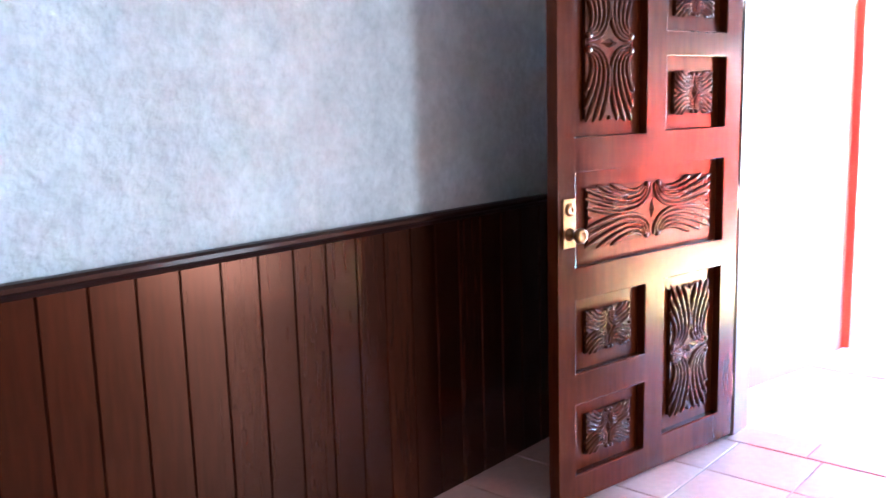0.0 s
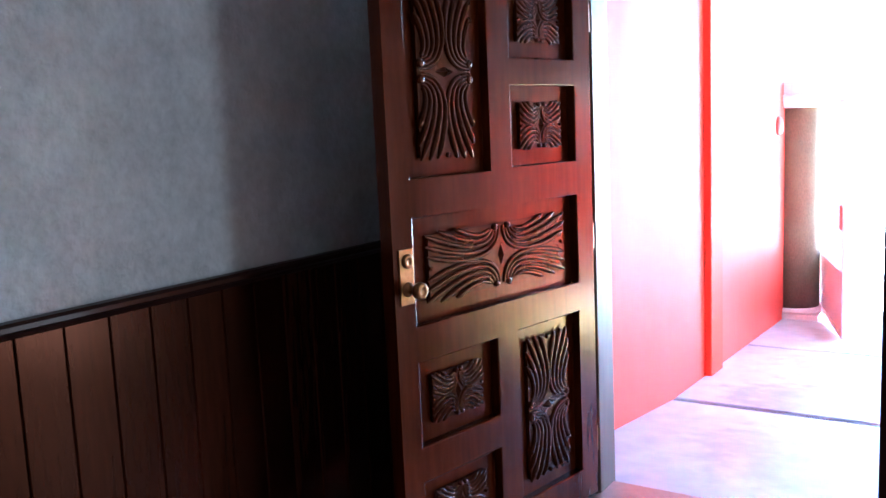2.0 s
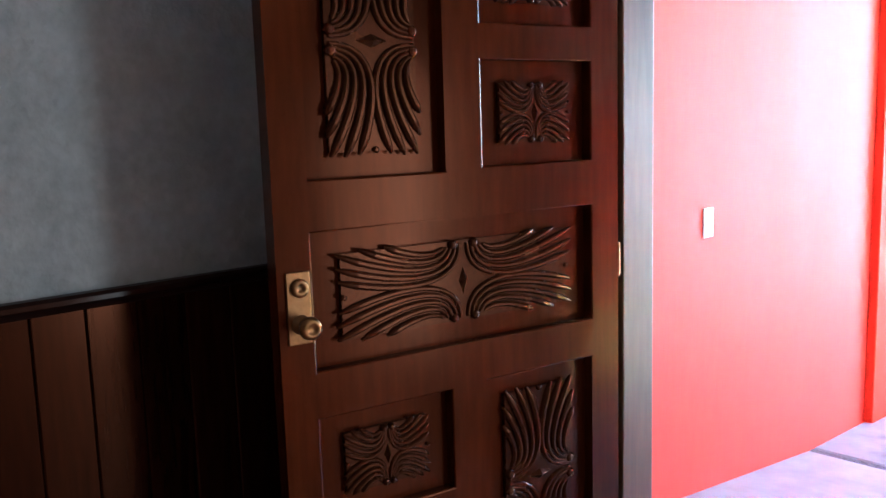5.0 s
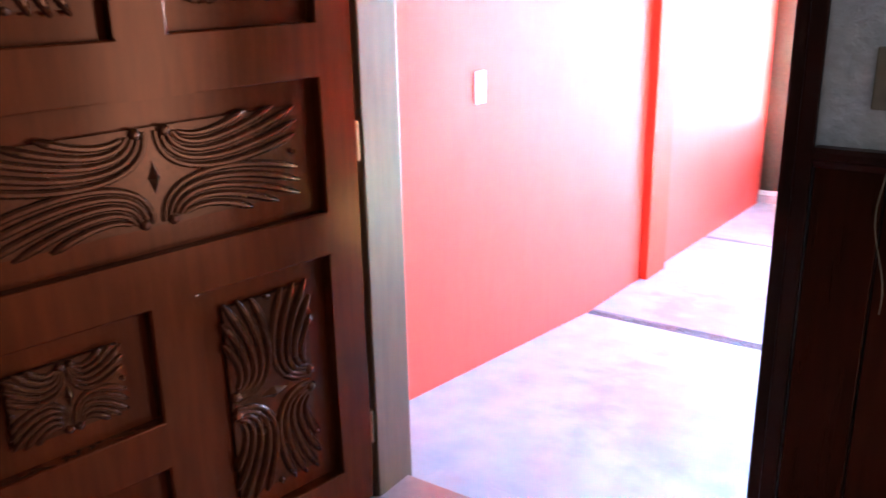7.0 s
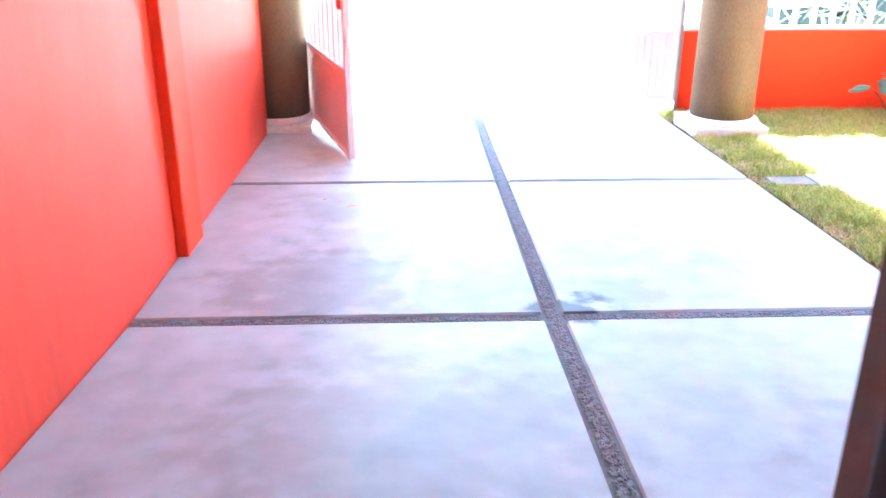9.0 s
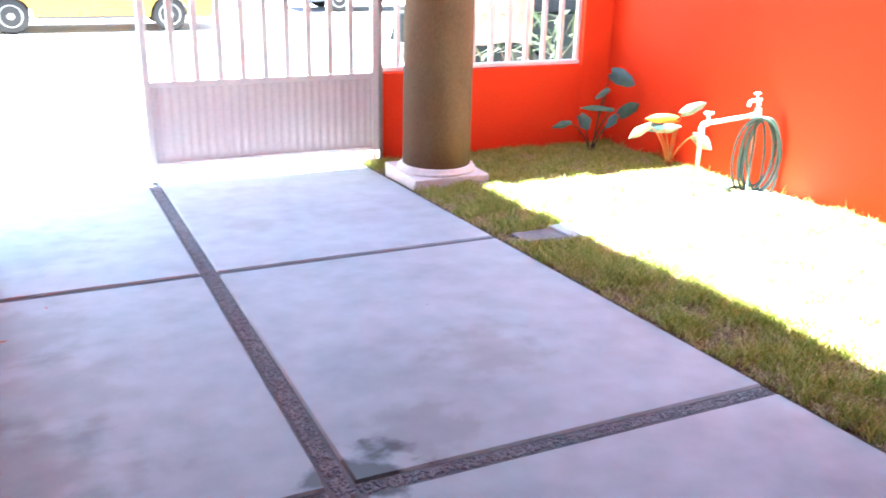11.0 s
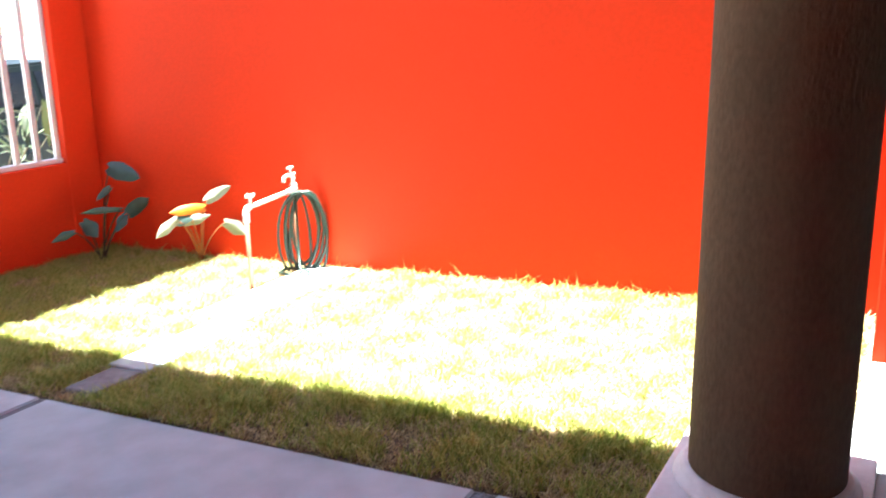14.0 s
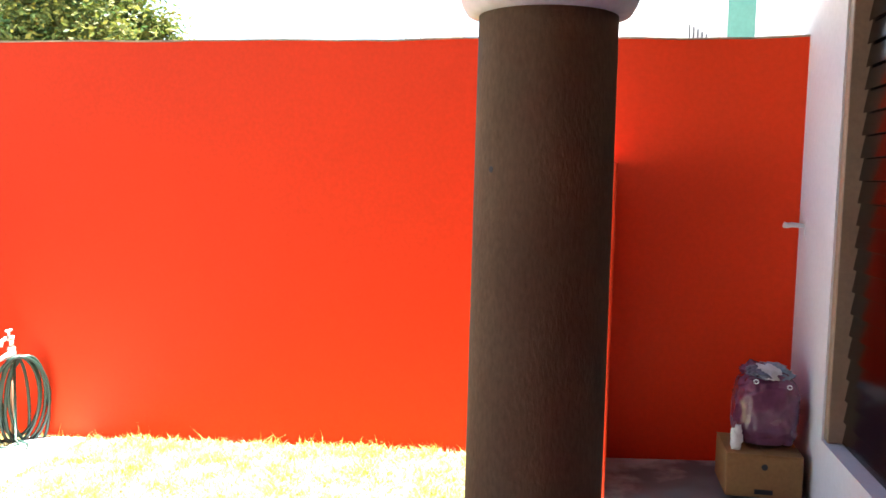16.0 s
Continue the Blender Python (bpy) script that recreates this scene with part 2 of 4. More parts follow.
def tube(bm, pts, r, seg=10, closed=False, r_end=None):
    pts = [Vector(p) for p in pts]
    rings, n = [], len(pts)
    up = Vector((0.13, 0.21, 0.97)).normalized()
    for i, p in enumerate(pts):
        a = pts[(i - 1) % n] if closed or i else p
        b = pts[(i + 1) % n] if closed or i < n - 1 else p
        d = (b - a).normalized()
        s = d.cross(up)
        s = s.normalized() if s.length > 1e-4 else Vector((1, 0, 0))
        w = s.cross(d)
        rr = r if r_end is None else r + (r_end - r) * i / (n - 1)
        rings.append([bm.verts.new(p + rr * (math.cos(2 * math.pi * k / seg) * s + math.sin(2 * math.pi * k / seg) * w)) for k in range(seg)])
    pairs = list(zip(rings, rings[1:])) + ([(rings[-1], rings[0])] if closed else [])
    for r0, r1 in pairs:
        for k in range(seg):
            bm.faces.new((r0[k], r0[(k + 1) % seg], r1[(k + 1) % seg], r1[k]))
    if not closed:
        bm.faces.new(rings[0][::-1])
        bm.faces.new(rings[-1])


def obj(name, bm, material, smooth=False):
    bmesh.ops.recalc_face_normals(bm, faces=bm.faces[:])
    me = bpy.data.meshes.new(name)
    bm.to_mesh(me)
    bm.free()
    if smooth:
        for f in me.polygons:
            f.use_smooth = True
    me.materials.append(material)
    return new(name, me)


def part(name, bm, material, parent, label="", smooth=False):
    ob = obj(name, bm, material, smooth)
    ob.parent = parent
    if label:
        ob["label"] = label
    return ob


def empty(name, x, y, z, rz=0):
    ob = new(name)
    ob.empty_display_size = 0.1
    ob.matrix_basis = pose(x, y, z, 0, 0, rz)
    return ob


def piece(name, mesh, parent, m):
    ob = new(name, mesh)
    ob.parent = parent
    ob.matrix_basis = m
    return ob


def boxes(name, material, dims, label, category, bev=0.0):
    bm = bmesh.new()
    for d in dims:
        box(bm, *d)
    if bev:
        bevel(bm, bev, 1)
    return tagged(obj(name, bm, material), label, category, kind="structure")


# ---- ground ----
bm = bmesh.new()
ys = [-60, -0.2, 0, 6.9, 9, 60, 400]
rows = [[bm.verts.new((x, y, gz(y) - 0.07)) for x in (-400, -30, 0, 6, 40, 400)] for y in ys]
for r0, r1 in zip(rows, rows[1:]):
    for i in range(5):
        bm.faces.new((r0[i], r0[i + 1], r1[i + 1], r1[i]))
tagged(obj("ground", bm, M_ASPHALT), "pale sunlit street and open ground", "ground", kind="structure")


def slab_mesh(name, x0, x1, y0, y1, top=0.0, depth=0.08, bev=0.008):
    bm = bmesh.new()
    vs = box(bm, x0, x1, y0, y1, -depth, top)
    bevel(bm, bev, 1)
    for v in bm.verts:
        v.co.z += hz(v.co.x, v.co.y)
    me = bpy.data.meshes.new(name)
    bm.to_mesh(me)
    bm.free()
    return me


bm = bmesh.new()
for x0, x1, y0, y1 in ((0, 1.68, -0.17, 2.30), (1.68, 3.24, -0.17, 2.30), (0, 3.24, 2.30, 6.62), (3.24, 5.34, 0.38, 1.355)):
    box(bm, x0, x1, y0, y1, -0.06, -0.009)
for v in bm.verts:
    v.co.z += hz(v.co.x, v.co.y)
driveway = tagged(obj("floor_driveway", bm, M_JOINT), "grey concrete driveway slabs with pebble joints", "driveway", kind="structure")
SX = ((0.0, 1.640), (1.722, 3.245))
SY = ((-0.17, 2.265), (2.340, 4.345), (4.395, 6.62))
for x0, x1 in SX:
    for y0, y1 in SY:
        me = slab_mesh("slab", x0, x1, y0, y1)
        me.materials.append(M_CONC)
        piece("slab", me, driveway, Matrix())
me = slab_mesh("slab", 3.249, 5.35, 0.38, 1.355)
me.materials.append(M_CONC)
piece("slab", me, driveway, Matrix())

# pavement and road strip outside the gate
bm = bmesh.new()
box(bm, -12, 14, 6.64, 8.9, -0.06, 0.0)
for v in bm.verts:
    v.co.z += gz(v.co.y)
tagged(obj("pavement", bm, M_SIDE), "bright concrete pavement outside the gate", "pavement", kind="structure")

# ---- pebbles in the joints ----
rng = np.random.default_rng(3)


def pebbles(rects, n):
    verts, faces = [], []
    area = [(x1 - x0) * (y1 - y0) for x0, x1, y0, y1 in rects]
    for (x0, x1, y0, y1), a in zip(rects, area):
        for _ in range(int(n * a / sum(area))):
            cx, cy = rng.uniform(x0, x1), rng.uniform(y0, y1)
            r = rng.uniform(0.004, 0.009)
            k, b = 6, len(verts)
            ph = rng.uniform(0, 6.28)
            sx = rng.uniform(0.7, 1.2)
            z = hz(cx, cy) - 0.009
            for h, f in ((0.0, 1.0), (0.55, 0.8)):
                for i in range(k):
                    t = ph + 6.283 * i / k
                    verts.append((cx + sx * r * f * math.cos(t), cy + r * f * math.sin(t), z + h * r))
            verts.append((cx, cy, z + 0.8 * r))
            for i in range(k):
                j = (i + 1) % k
                faces.append((b + i, b + j, b + k + j, b + k + i))
                faces.append((b + k + i, b + k + j, b + 2 * k))
    me = bpy.data.meshes.new("pebbles")
    me.from_pydata(verts, [], faces)
    me.materials.append(M_PEBBLE)
    return me


peb = new("pebbles", pebbles([(1.655, 1.707, -0.1, 6.55), (0, 1.635, 2.280, 2.325), (1.727, 3.24, 2.280, 2.325)], 6500))
tagged(peb, "dark washed pebbles set in mortar between slabs", "pebbles", kind="stuff")

# ---- lawn ----
bm = bmesh.new()
nx, ny = 12, 26
grid = []
for j in range(ny + 1):
    y = 1.355 + (6.62 - 1.355) * j / ny
    grid.append([bm.verts.new((3.25 + (wx(y) + 0.01 - 3.25) * i / nx, y, gz(y) - 0.012 + 0.012 * noise.noise((i * 0.7, j * 0.7, 0)))) for i in range(nx + 1)])
for j in range(ny):
    for i in range(nx):
        bm.faces.new((grid[j][i], grid[j][i + 1], grid[j + 1][i + 1], grid[j + 1][i]))
tagged(obj("ground_lawn_soil", bm, M_SOIL), "dry brown soil under a thin lawn", "soil", kind="structure")

SLABS = ((3.34, 3.60, 4.17, 4.36), (4.36, 5.42, 4.25, 4.62), (3.62, 4.33, 4.16, 4.42))


def lawn(n):
    verts, faces, kinds = [], [], []
    while n > 0:
        x, y = rng.uniform(3.26, 5.51), rng.uniform(1.37, 6.61)
        if x < 3.256 + 0.045 * noise.noise((y * 9, 2.0, 0.0)) + 0.03 * noise.noise((y * 31, 6.0, 0.0)):
            continue
        if x > wx(y) - 0.01:
            continue
        d = noise.noise((x * 2.2, y * 2.2, 3.0)) + 0.5 * noise.noise((x * 7, y * 7, 1.0))
        if rng.random() > 0.85 + 0.35 * d:
            continue
        if any(a - 0.01 < x < b + 0.01 and c - 0.01 < y < e + 0.01 for a, b, c, e in SLABS):
            continue
        if (x < 3.87 and 5.58 < y < 6.18) or (x < 3.79 and y < 1.8):
            continue
        n -= 1
        e = noise.noise((x * 5, y * 5, 9.0)) + 0.6 * noise.noise((x * 14, y * 14, 5.0))
        # Pale blades crowd the sun patch to paint its glare; elsewhere real thatch.
        straw = rng.random() < (0.84 if x > 3.85 and y < 5.5 else 0.34) - 1.0 * e + (0.3 if x < 3.33 else 0)
        tall = 1.7 if x > wx(y) - 0.07 and rng.random() < 0.12 else 1.0
        h = rng.uniform(0.014, 0.056) * tall * (1 + 0.35 * d + 0.35 * e) * (0.6 if straw else 1.0)
        h = max(0.008, h) * (1.2 if x < 3.9 else 1.0)
        a, w = rng.uniform(0, 6.283), rng.uniform(0.0016, 0.0036)
        lean = rng.uniform(0.2, 1.3) * h * (1.6 if straw else 1.0)
        la = rng.uniform(0, 6.283)
        z = gz(y) - 0.012
        b = len(verts)
        ca, sa = math.cos(a) * w, math.sin(a) * w
        mx, my = x + 0.35 * lean * math.cos(la), y + 0.35 * lean * math.sin(la)
        verts += [(x - ca, y - sa, z), (x + ca, y + sa, z), (mx + ca * 0.8, my + sa * 0.8, z + 0.6 * h), (mx - ca * 0.8, my - sa * 0.8, z + 0.6 * h),
                  (min(wx(y) - 0.002, x + lean * math.cos(la)), y + lean * math.sin(la), z + h)]
        faces += [(b, b + 1, b + 2, b + 3), (b + 3, b + 2, b + 4)]
        kinds += [int(straw)] * 2
    me = bpy.data.meshes.new("grass")
    me.from_pydata(verts, [], faces)
    me.materials.append(M_GRASS)
    me.materials.append(M_STRAWSUN)
    me.polygons.foreach_set("material_index", kinds)
    return me


tagged(new("grass", lawn(210000)), "patchy green and straw-coloured lawn grass", "grass", kind="stuff")
for (x0, x1, y0, y1), lab, mt in zip(SLABS, ("dark grey concrete drain cover set in the lawn", "pale concrete slab under the garden tap", "weathered concrete path slab in the lawn"), (M_COVER, M_CONC, M_CONC)):
    me = slab_mesh("paving_slab", x0, x1, y0, y1, 0.012, 0.05, 0.006)
    me.materials.append(mt)
    tagged(new("paving_slab", me), lab, "paving slab")

# ---- walls outdoors ----
boxes("wall_west", M_REDW, [(-0.16, 0.0, -0.17, 6.74, -0.45, 3.30)], "red painted rendered side wall of the carport", "wall")
boxes("wall_pilaster", M_RED, [(0.0, 0.055, 3.055, 3.375, -0.25, 3.29)], "red painted pilaster on the side wall", "pilaster", 0.006)
bm = bmesh.new()
N = 46
top = []
for j in range(N + 1):
    y = 0.38 + (6.80 - 0.38) * j / N
    top.append((y, 2.085 + 0.012 * noise.noise((y * 1.7, 0, 0)) + 0.006 * noise.noise((y * 7, 4, 0))))
for (y0, z0), (y1, z1) in zip(top, top[1:]):
    a = [bm.verts.new(p) for p in ((wx(y0), y0, -0.5), (wx(y1), y1, -0.5), (wx(y1), y1, z1), (wx(y0), y0, z0),
                                   (wx(y0) + 0.15, y0, -0.5), (wx(y1) + 0.15, y1, -0.5), (wx(y1) + 0.15, y1, z1), (wx(y0) + 0.15, y0, z0))]
    for f in ((0, 1, 2, 3), (4, 7, 6, 5), (3, 2, 6, 7)):
        bm.faces.new([a[i] for i in f])
bmesh.ops.remove_doubles(bm, verts=bm.verts[:], dist=1e-5)
tagged(obj("wall_east", bm, M_RED), "bright red painted garden wall with uneven top", "wall", kind="structure")
bm = bmesh.new()
prev = None
for y, z in top:
    cur = [bm.verts.new(p) for p in ((wx(y) - 0.006, y, z - 0.003 - 0.004 * noise.noise((y * 9, 2, 0))), (wx(y) + 0.156, y, z - 0.006), (wx(y) + 0.156, y, z + 0.006), (wx(y) - 0.006, y, z + 0.006))]
    if prev:
        for k in range(4):
            bm.faces.new((prev[k], prev[(k + 1) % 4], cur[(k + 1) % 4], cur[k]))
    prev = cur
tagged(obj("wall_coping", bm, M_MORTAR), "thin pale mortar edge on the garden wall", "coping", kind="structure")
boxes("wall_stub", M_RED, [(4.755, 5.366, 1.284, 1.340, -0.1, 1.455)], "thin red painted stub wall beside the lawn", "wall", 0.006)
FY = 6.62
boxes("wall_front_low", M_RED, [(3.41, 5.235, FY, FY + 0.14, -0.5, 0.355)], "low red painted front wall under the bars", "wall", 0.004)
boxes("wall_front_end", M_RED, [(5.235, 5.515, FY, FY + 0.14, -0.5, 2.08)], "red painted end pier of the front wall", "wall", 0.004)

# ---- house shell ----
# Outer face is unseen; its dim grey keeps bounce off floor and column.
boxes("wall_house_front", M_DIMGREY, [(-0.25, 0.485, -0.34, -0.171, -0.1, 3.30), (1.588, 2.06, -0.185, -0.02, -0.1, 3.30), (0.485, 1.588, -0.34, -0.171, 2.46, 3.30),
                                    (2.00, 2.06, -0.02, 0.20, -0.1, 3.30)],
      "unseen house wall round the entrance door, dimmed to cut bounce", "wall")
boxes("wall_house_window", M_LILAC, [(2.00, 2.30, 0.20, 0.38, -0.1, 3.30), (4.72, 5.70, 0.20, 0.38, -0.1, 3.30),
                                    (2.30, 4.72, 0.20, 0.38, -0.1, 0.285), (2.30, 4.72, 0.20, 0.38, 2.20, 3.30)],
      "white painted house wall round the louvred window", "wall")
boxes("wall_room_west", M_STUCCO, [(-0.25, -0.10, -5.6, -0.342, 0.2, 2.9)], "grey white textured stucco room wall", "wall")
boxes("wall_room_lining", M_STUCCO, [(-0.10, 0.47, -0.358, -0.342, 0.32, 2.8), (1.590, 2.06, -0.202, -0.186, 0.32, 2.8), (0.47, 1.590, -0.358, -0.342, 2.50, 2.8)],
      "textured stucco lining beside the entrance door", "wall")
# Both walls are unseen; their dark brown keeps grey sheen off the door.
boxes("wall_room_back", M_BROWNWALL, [(-0.25, 5.70, -5.75, -5.6, 0.2, 2.9)], "plain unseen back wall, dark brown to dim reflections", "wall")
boxes("wall_room_east", M_BROWNWALL, [(5.55, 5.70, -5.6, 0.20, 0.2, 2.9)], "plain unseen side wall, dark brown to dim reflections", "wall")
boxes("ceiling", M_CEIL, [(-0.25, 5.70, -5.75, 0.199, 2.8, 2.9)], "white plaster ceiling", "ceiling")
boxes("floor_room_base", M_GROUT, [(-0.1, 2.10, -5.6, -0.172, -0.05, FI - 0.006), (2.10, 5.55, -5.6, 0.20, -0.05, FI - 0.006)], "tile bedding of the room floor", "floor")
boxes("step_door", M_CONC, [(0.45, 1.65, -0.169, 0.13, -0.1, 0.16)], "plain concrete step below the entrance door", "step", 0.01)

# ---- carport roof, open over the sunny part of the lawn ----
# Unseen roof shaped to shade the lawn's edges; its low block darkens the corner.
boxes("roof_carport", M_DIMGREY, [(-0.16, 3.30, -0.17, 6.60, 3.30, 3.45), (3.30, 3.72, -0.17, 7.0, 3.30, 3.45), (3.72, 5.70, 0.38, 1.355, 2.40, 3.45), (3.72, 5.70, 5.60, 7.0, 3.30, 3.45)],
      "unseen dim grey carport roof open above the lawn", "roof")
# Unseen beam, added to close the gap between capitals and roof.
boxes("beam_carport", M_DIMGREY, [(3.34, 3.70, 0.39, 6.59, 2.12, 3.30)], "unseen deep dim grey beam on the columns", "beam")


# ---- columns ----
def column(x, y, r, half, zb, zt=1.86, label=""):
    c = empty("column", x, y, zb)
    tagged(c, label or "round brown stone column on a white plinth", "column", "carport columns")
    bm = bmesh.new()
    box(bm, -half, half, -half, half, -0.08, 0.066)
    bevel(bm, 0.012, 2)
    part("plinth", bm, M_PLINTH, c, "white painted square plinth")
    bm = bmesh.new()
    lathe(bm, [(r + 0.034, 0.065), (r + 0.042, 0.074), (r + 0.036, 0.088), (r + 0.022, 0.092), (r + 0.022, 0.104), (r + 0.010, 0.114), (r - 0.01, 0.114)])
    part("base_ring", bm, M_PLINTH, c, "white painted ring moulding", True)
    bm = bmesh.new()
    h = zt - zb
    lathe(bm, [(r, 0.113)] + [(r - 0.006 * k / 8, 0.113 + (h - 0.113) * k / 8) for k in range(1, 9)], 64)
    part("shaft", bm, M_COL, c, "", True)
    bm = bmesh.new()
    lathe(bm, [(r, h - 0.002), (r + 0.03, h + 0.005), (r + 0.045, h + 0.03), (r + 0.055, h + 0.06), (r + 0.075, h + 0.09), (r + 0.085, h + 0.13)])
    part("capital", bm, M_PLINTH, c, "pale ring capital", True)
    bm = bmesh.new()
    box(bm, -half, half, -half, half, h + 0.128, 2.119 - zb)
    bevel(bm, 0.01, 1)
    part("abacus", bm, M_PLINTH, c)
    return c


column(3.52, 1.545, 0.215, 0.280, gz(1.8))
column(3.565, 5.88, 0.242, 0.285, gz(5.7))
column(0.06, 6.13, 0.25, 0.29, gz(6.0), label="round grey stone column built into the side wall")
bm = bmesh.new()
lathe(bm, [(0.010, -0.002), (0.009, 0.001), (0.004, 0.0012)], 12)
chip = obj("column_chip", bm, M_TRIM)
chip.matrix_basis = pose(3.52 - 0.210 * math.cos(0.75), 1.545 + 0.210 * math.sin(0.75), 1.40, 0, -90, -43)
tagged(chip, "small dark drilled hole in the stone column", "hole")

# ---- entrance door ----
door = empty("entrance_door", 0.549, -0.335, 0.342, -100.25)
tagged(door, "open dark varnished wooden door with carved panels", "door")
DW, DH = 1.065, 2.07
PANELS = (  # u0, u1, v0, v1, share of width and height that is carved, tall
    (0.596, 0.975, 1.323, 1.960, 0.66, 0.84, True),
    (0.105, 0.480, 1.329, 1.600, 0.64, 0.60, False),
    (0.105, 0.480, 1.695, 1.960, 0.64, 0.60, False),
    (0.105, 0.975, 0.870, 1.200, 0.84, 0.66, False),
    (0.596, 0.975, 0.484, 0.752, 0.64, 0.60, False),
    (0.596, 0.975, 0.100, 0.365, 0.64, 0.60, False),
    (0.105, 0.480, 0.125, 0.756, 0.66, 0.84, True),
)
bm = bmesh.new()
us = sorted({0, DW} | {p[0] for p in PANELS} | {p[1] for p in PANELS})
vs_ = sorted({0, DH} | {p[2] for p in PANELS} | {p[3] for p in PANELS})
holes = [(p[0], p[1], p[2], p[3]) for p in PANELS]
# one sheet with openings, thickened into stiles and rails
vert = {}


def node(u, v):
    if (u, v) not in vert:
        vert[(u, v)] = bm.verts.new((u, 0, v))
    return vert[(u, v)]


for u0, u1 in zip(us, us[1:]):
    for v0, v1 in zip(vs_, vs_[1:]):
        cu, cv = (u0 + u1) / 2, (v0 + v1) / 2
        if any(a < cu < b and c < cv < d for a, b, c, d in holes):
            continue
        bm.faces.new((node(u0, v0), node(u1, v0), node(u1, v1), node(u0, v1)))
bmesh.ops.dissolve_limit(bm, angle_limit=0.01, verts=bm.verts[:], edges=bm.edges[:])
ext = bmesh.ops.extrude_face_region(bm, geom=bm.faces[:])
for g in ext["geom"]:
    if isinstance(g, bmesh.types.BMVert):
        g.co.y -= 0.05
sharp = [e for e in bm.edges if len(e.link_faces) == 2 and e.calc_face_angle(0) > 1.0]
bmesh.ops.bevel(bm, geom=sharp, offset=0.005, segments=2, affect="EDGES", profile=0.5)
part("stiles_and_rails", bm, M_WOOD, door)


def strand(bm, pts, r0, r1, base):
    """A carved feather with a rounded back and a blunt tip, along points in the panel's plane."""
    prev, n = None, len(pts)
    for i, (u, v) in enumerate(pts):
        a, b = pts[max(0, i - 1)], pts[min(n - 1, i + 1)]
        d = Vector((b[0] - a[0], b[1] - a[1])).normalized()
        r = (r0 + (r1 - r0) * i / (n - 1)) * (1.0 if i < n - 2 else (0.8 if i == n - 2 else 0.3))
        s = Vector((-d.y, d.x)) * r
        h = r * 1.15
        ring = [bm.verts.new((u + s.x * k, base + h * e, v + s.y * k)) for k, e in ((-1, -0.4), (-0.75, 0.55), (-0.3, 0.95), (0.3, 0.95), (0.75, 0.55), (1, -0.4))]
        if prev:
            for k in range(5):
                bm.faces.new((prev[k], prev[k + 1], ring[k + 1], ring[k]))
        prev = ring
    bm.faces.new(prev)


def bezier(p, n=20):
    out = []
    for i in range(n + 1):
        t = i / n
        c = ((1 - t) ** 3, 3 * t * (1 - t) ** 2, 3 * t * t * (1 - t), t ** 3)
        out.append((sum(k * q[0] for k, q in zip(c, p)), sum(k * q[1] for k, q in zip(c, p))))
    return out


for u0, u1, v0, v1, fw, fh, tall in PANELS:
    bm = bmesh.new()
    box(bm, u0 - 0.008, u1 + 0.008, -0.048, -0.034, v0 - 0.008, v1 + 0.008)
    pan = part("panel", bm, M_WOOD, door)
    cu, cv = (u0 + u1) / 2, (v0 + v1) / 2
    hw, hh = (u1 - u0) * fw / 2, (v1 - v0) * fh / 2
    bm = bmesh.new()
    box(bm, cu - hw * 0.97, cu + hw * 0.97, -0.0345, -0.019, cv - hh * 0.97, cv + hh * 0.97)
    length, width = (hh, hw) if tall else (hw, hh)

    def spot(along, across):
        return (cu + across * width, cv + along * length) if tall else (cu + along * length, cv + across * width)

    # nested arcs hang from each long edge, meet in curls at the middle and fan out to the ends
    count = 5
    for half in (-1, 1):
        for side in (-1, 1):
            for j in range(count):
                low = (-0.13, 0.04, 0.23, 0.45, 0.68)[j]
                start = (0.035 + 0.035 * j, 0.90 - 0.02 * j)
                end = ((1.0, 0.36), (1.015, 0.66), (1.01, 0.96), (0.84, 1.03), (0.64, 1.03))[j]
                ctrl = (start, (0.02 + 0.06 * j, low), (0.52 - 0.03 * j, low), end)
                pts = [spot(half * a, side * o) for a, o in bezier(ctrl)]
                strand(bm, pts, width * 0.060, width * 0.105, -0.0185)
            c = spot(half * (0.09 if length > 1.5 * width else 0.12), side * 0.88)
            r = width * 0.12
            lathe(bm, [(r, -0.020), (r * 0.95, -0.012), (r * 0.7, -0.007), (r * 0.3, -0.005)], 14, (c[0], 0, c[1]), "y")
        c = spot(half * 0.96, 0)
        lathe(bm, [(width * 0.07, -0.020), (width * 0.065, -0.012), (width * 0.03, -0.009)], 12, (c[0], 0, c[1]), "y")
    tip = bm.verts.new((cu, -0.004, cv))
    rim_ = [spot(0, 0.34), spot(0.13 * width / length, 0), spot(0, -0.34), spot(-0.13 * width / length, 0)]
    rim_ = [bm.verts.new((a, -0.019, b)) for a, b in rim_]
    for k in range(4):
        bm.faces.new((rim_[k], rim_[(k + 1) % 4], tip))
    part("carving", bm, M_CARVE, pan, "carved feather scrolls in dark wood")

bm = bmesh.new()
box(bm, 0.985, 1.045, 0.0, 0.006, 0.945, 1.115)
bevel(bm, 0.002, 2)
lock = part("lock_plate", bm, M_BRASS, door, "worn brass lock plate")
bm = bmesh.new()
lathe(bm, [(0.022, 0.004), (0.022, 0.012), (0.018, 0.016), (0.008, 0.016), (0.007, 0.013)], 24, (1.013, 0, 1.078), "y")
part("deadbolt", bm, M_BRASS, lock, "", True)
bm = bmesh.new()
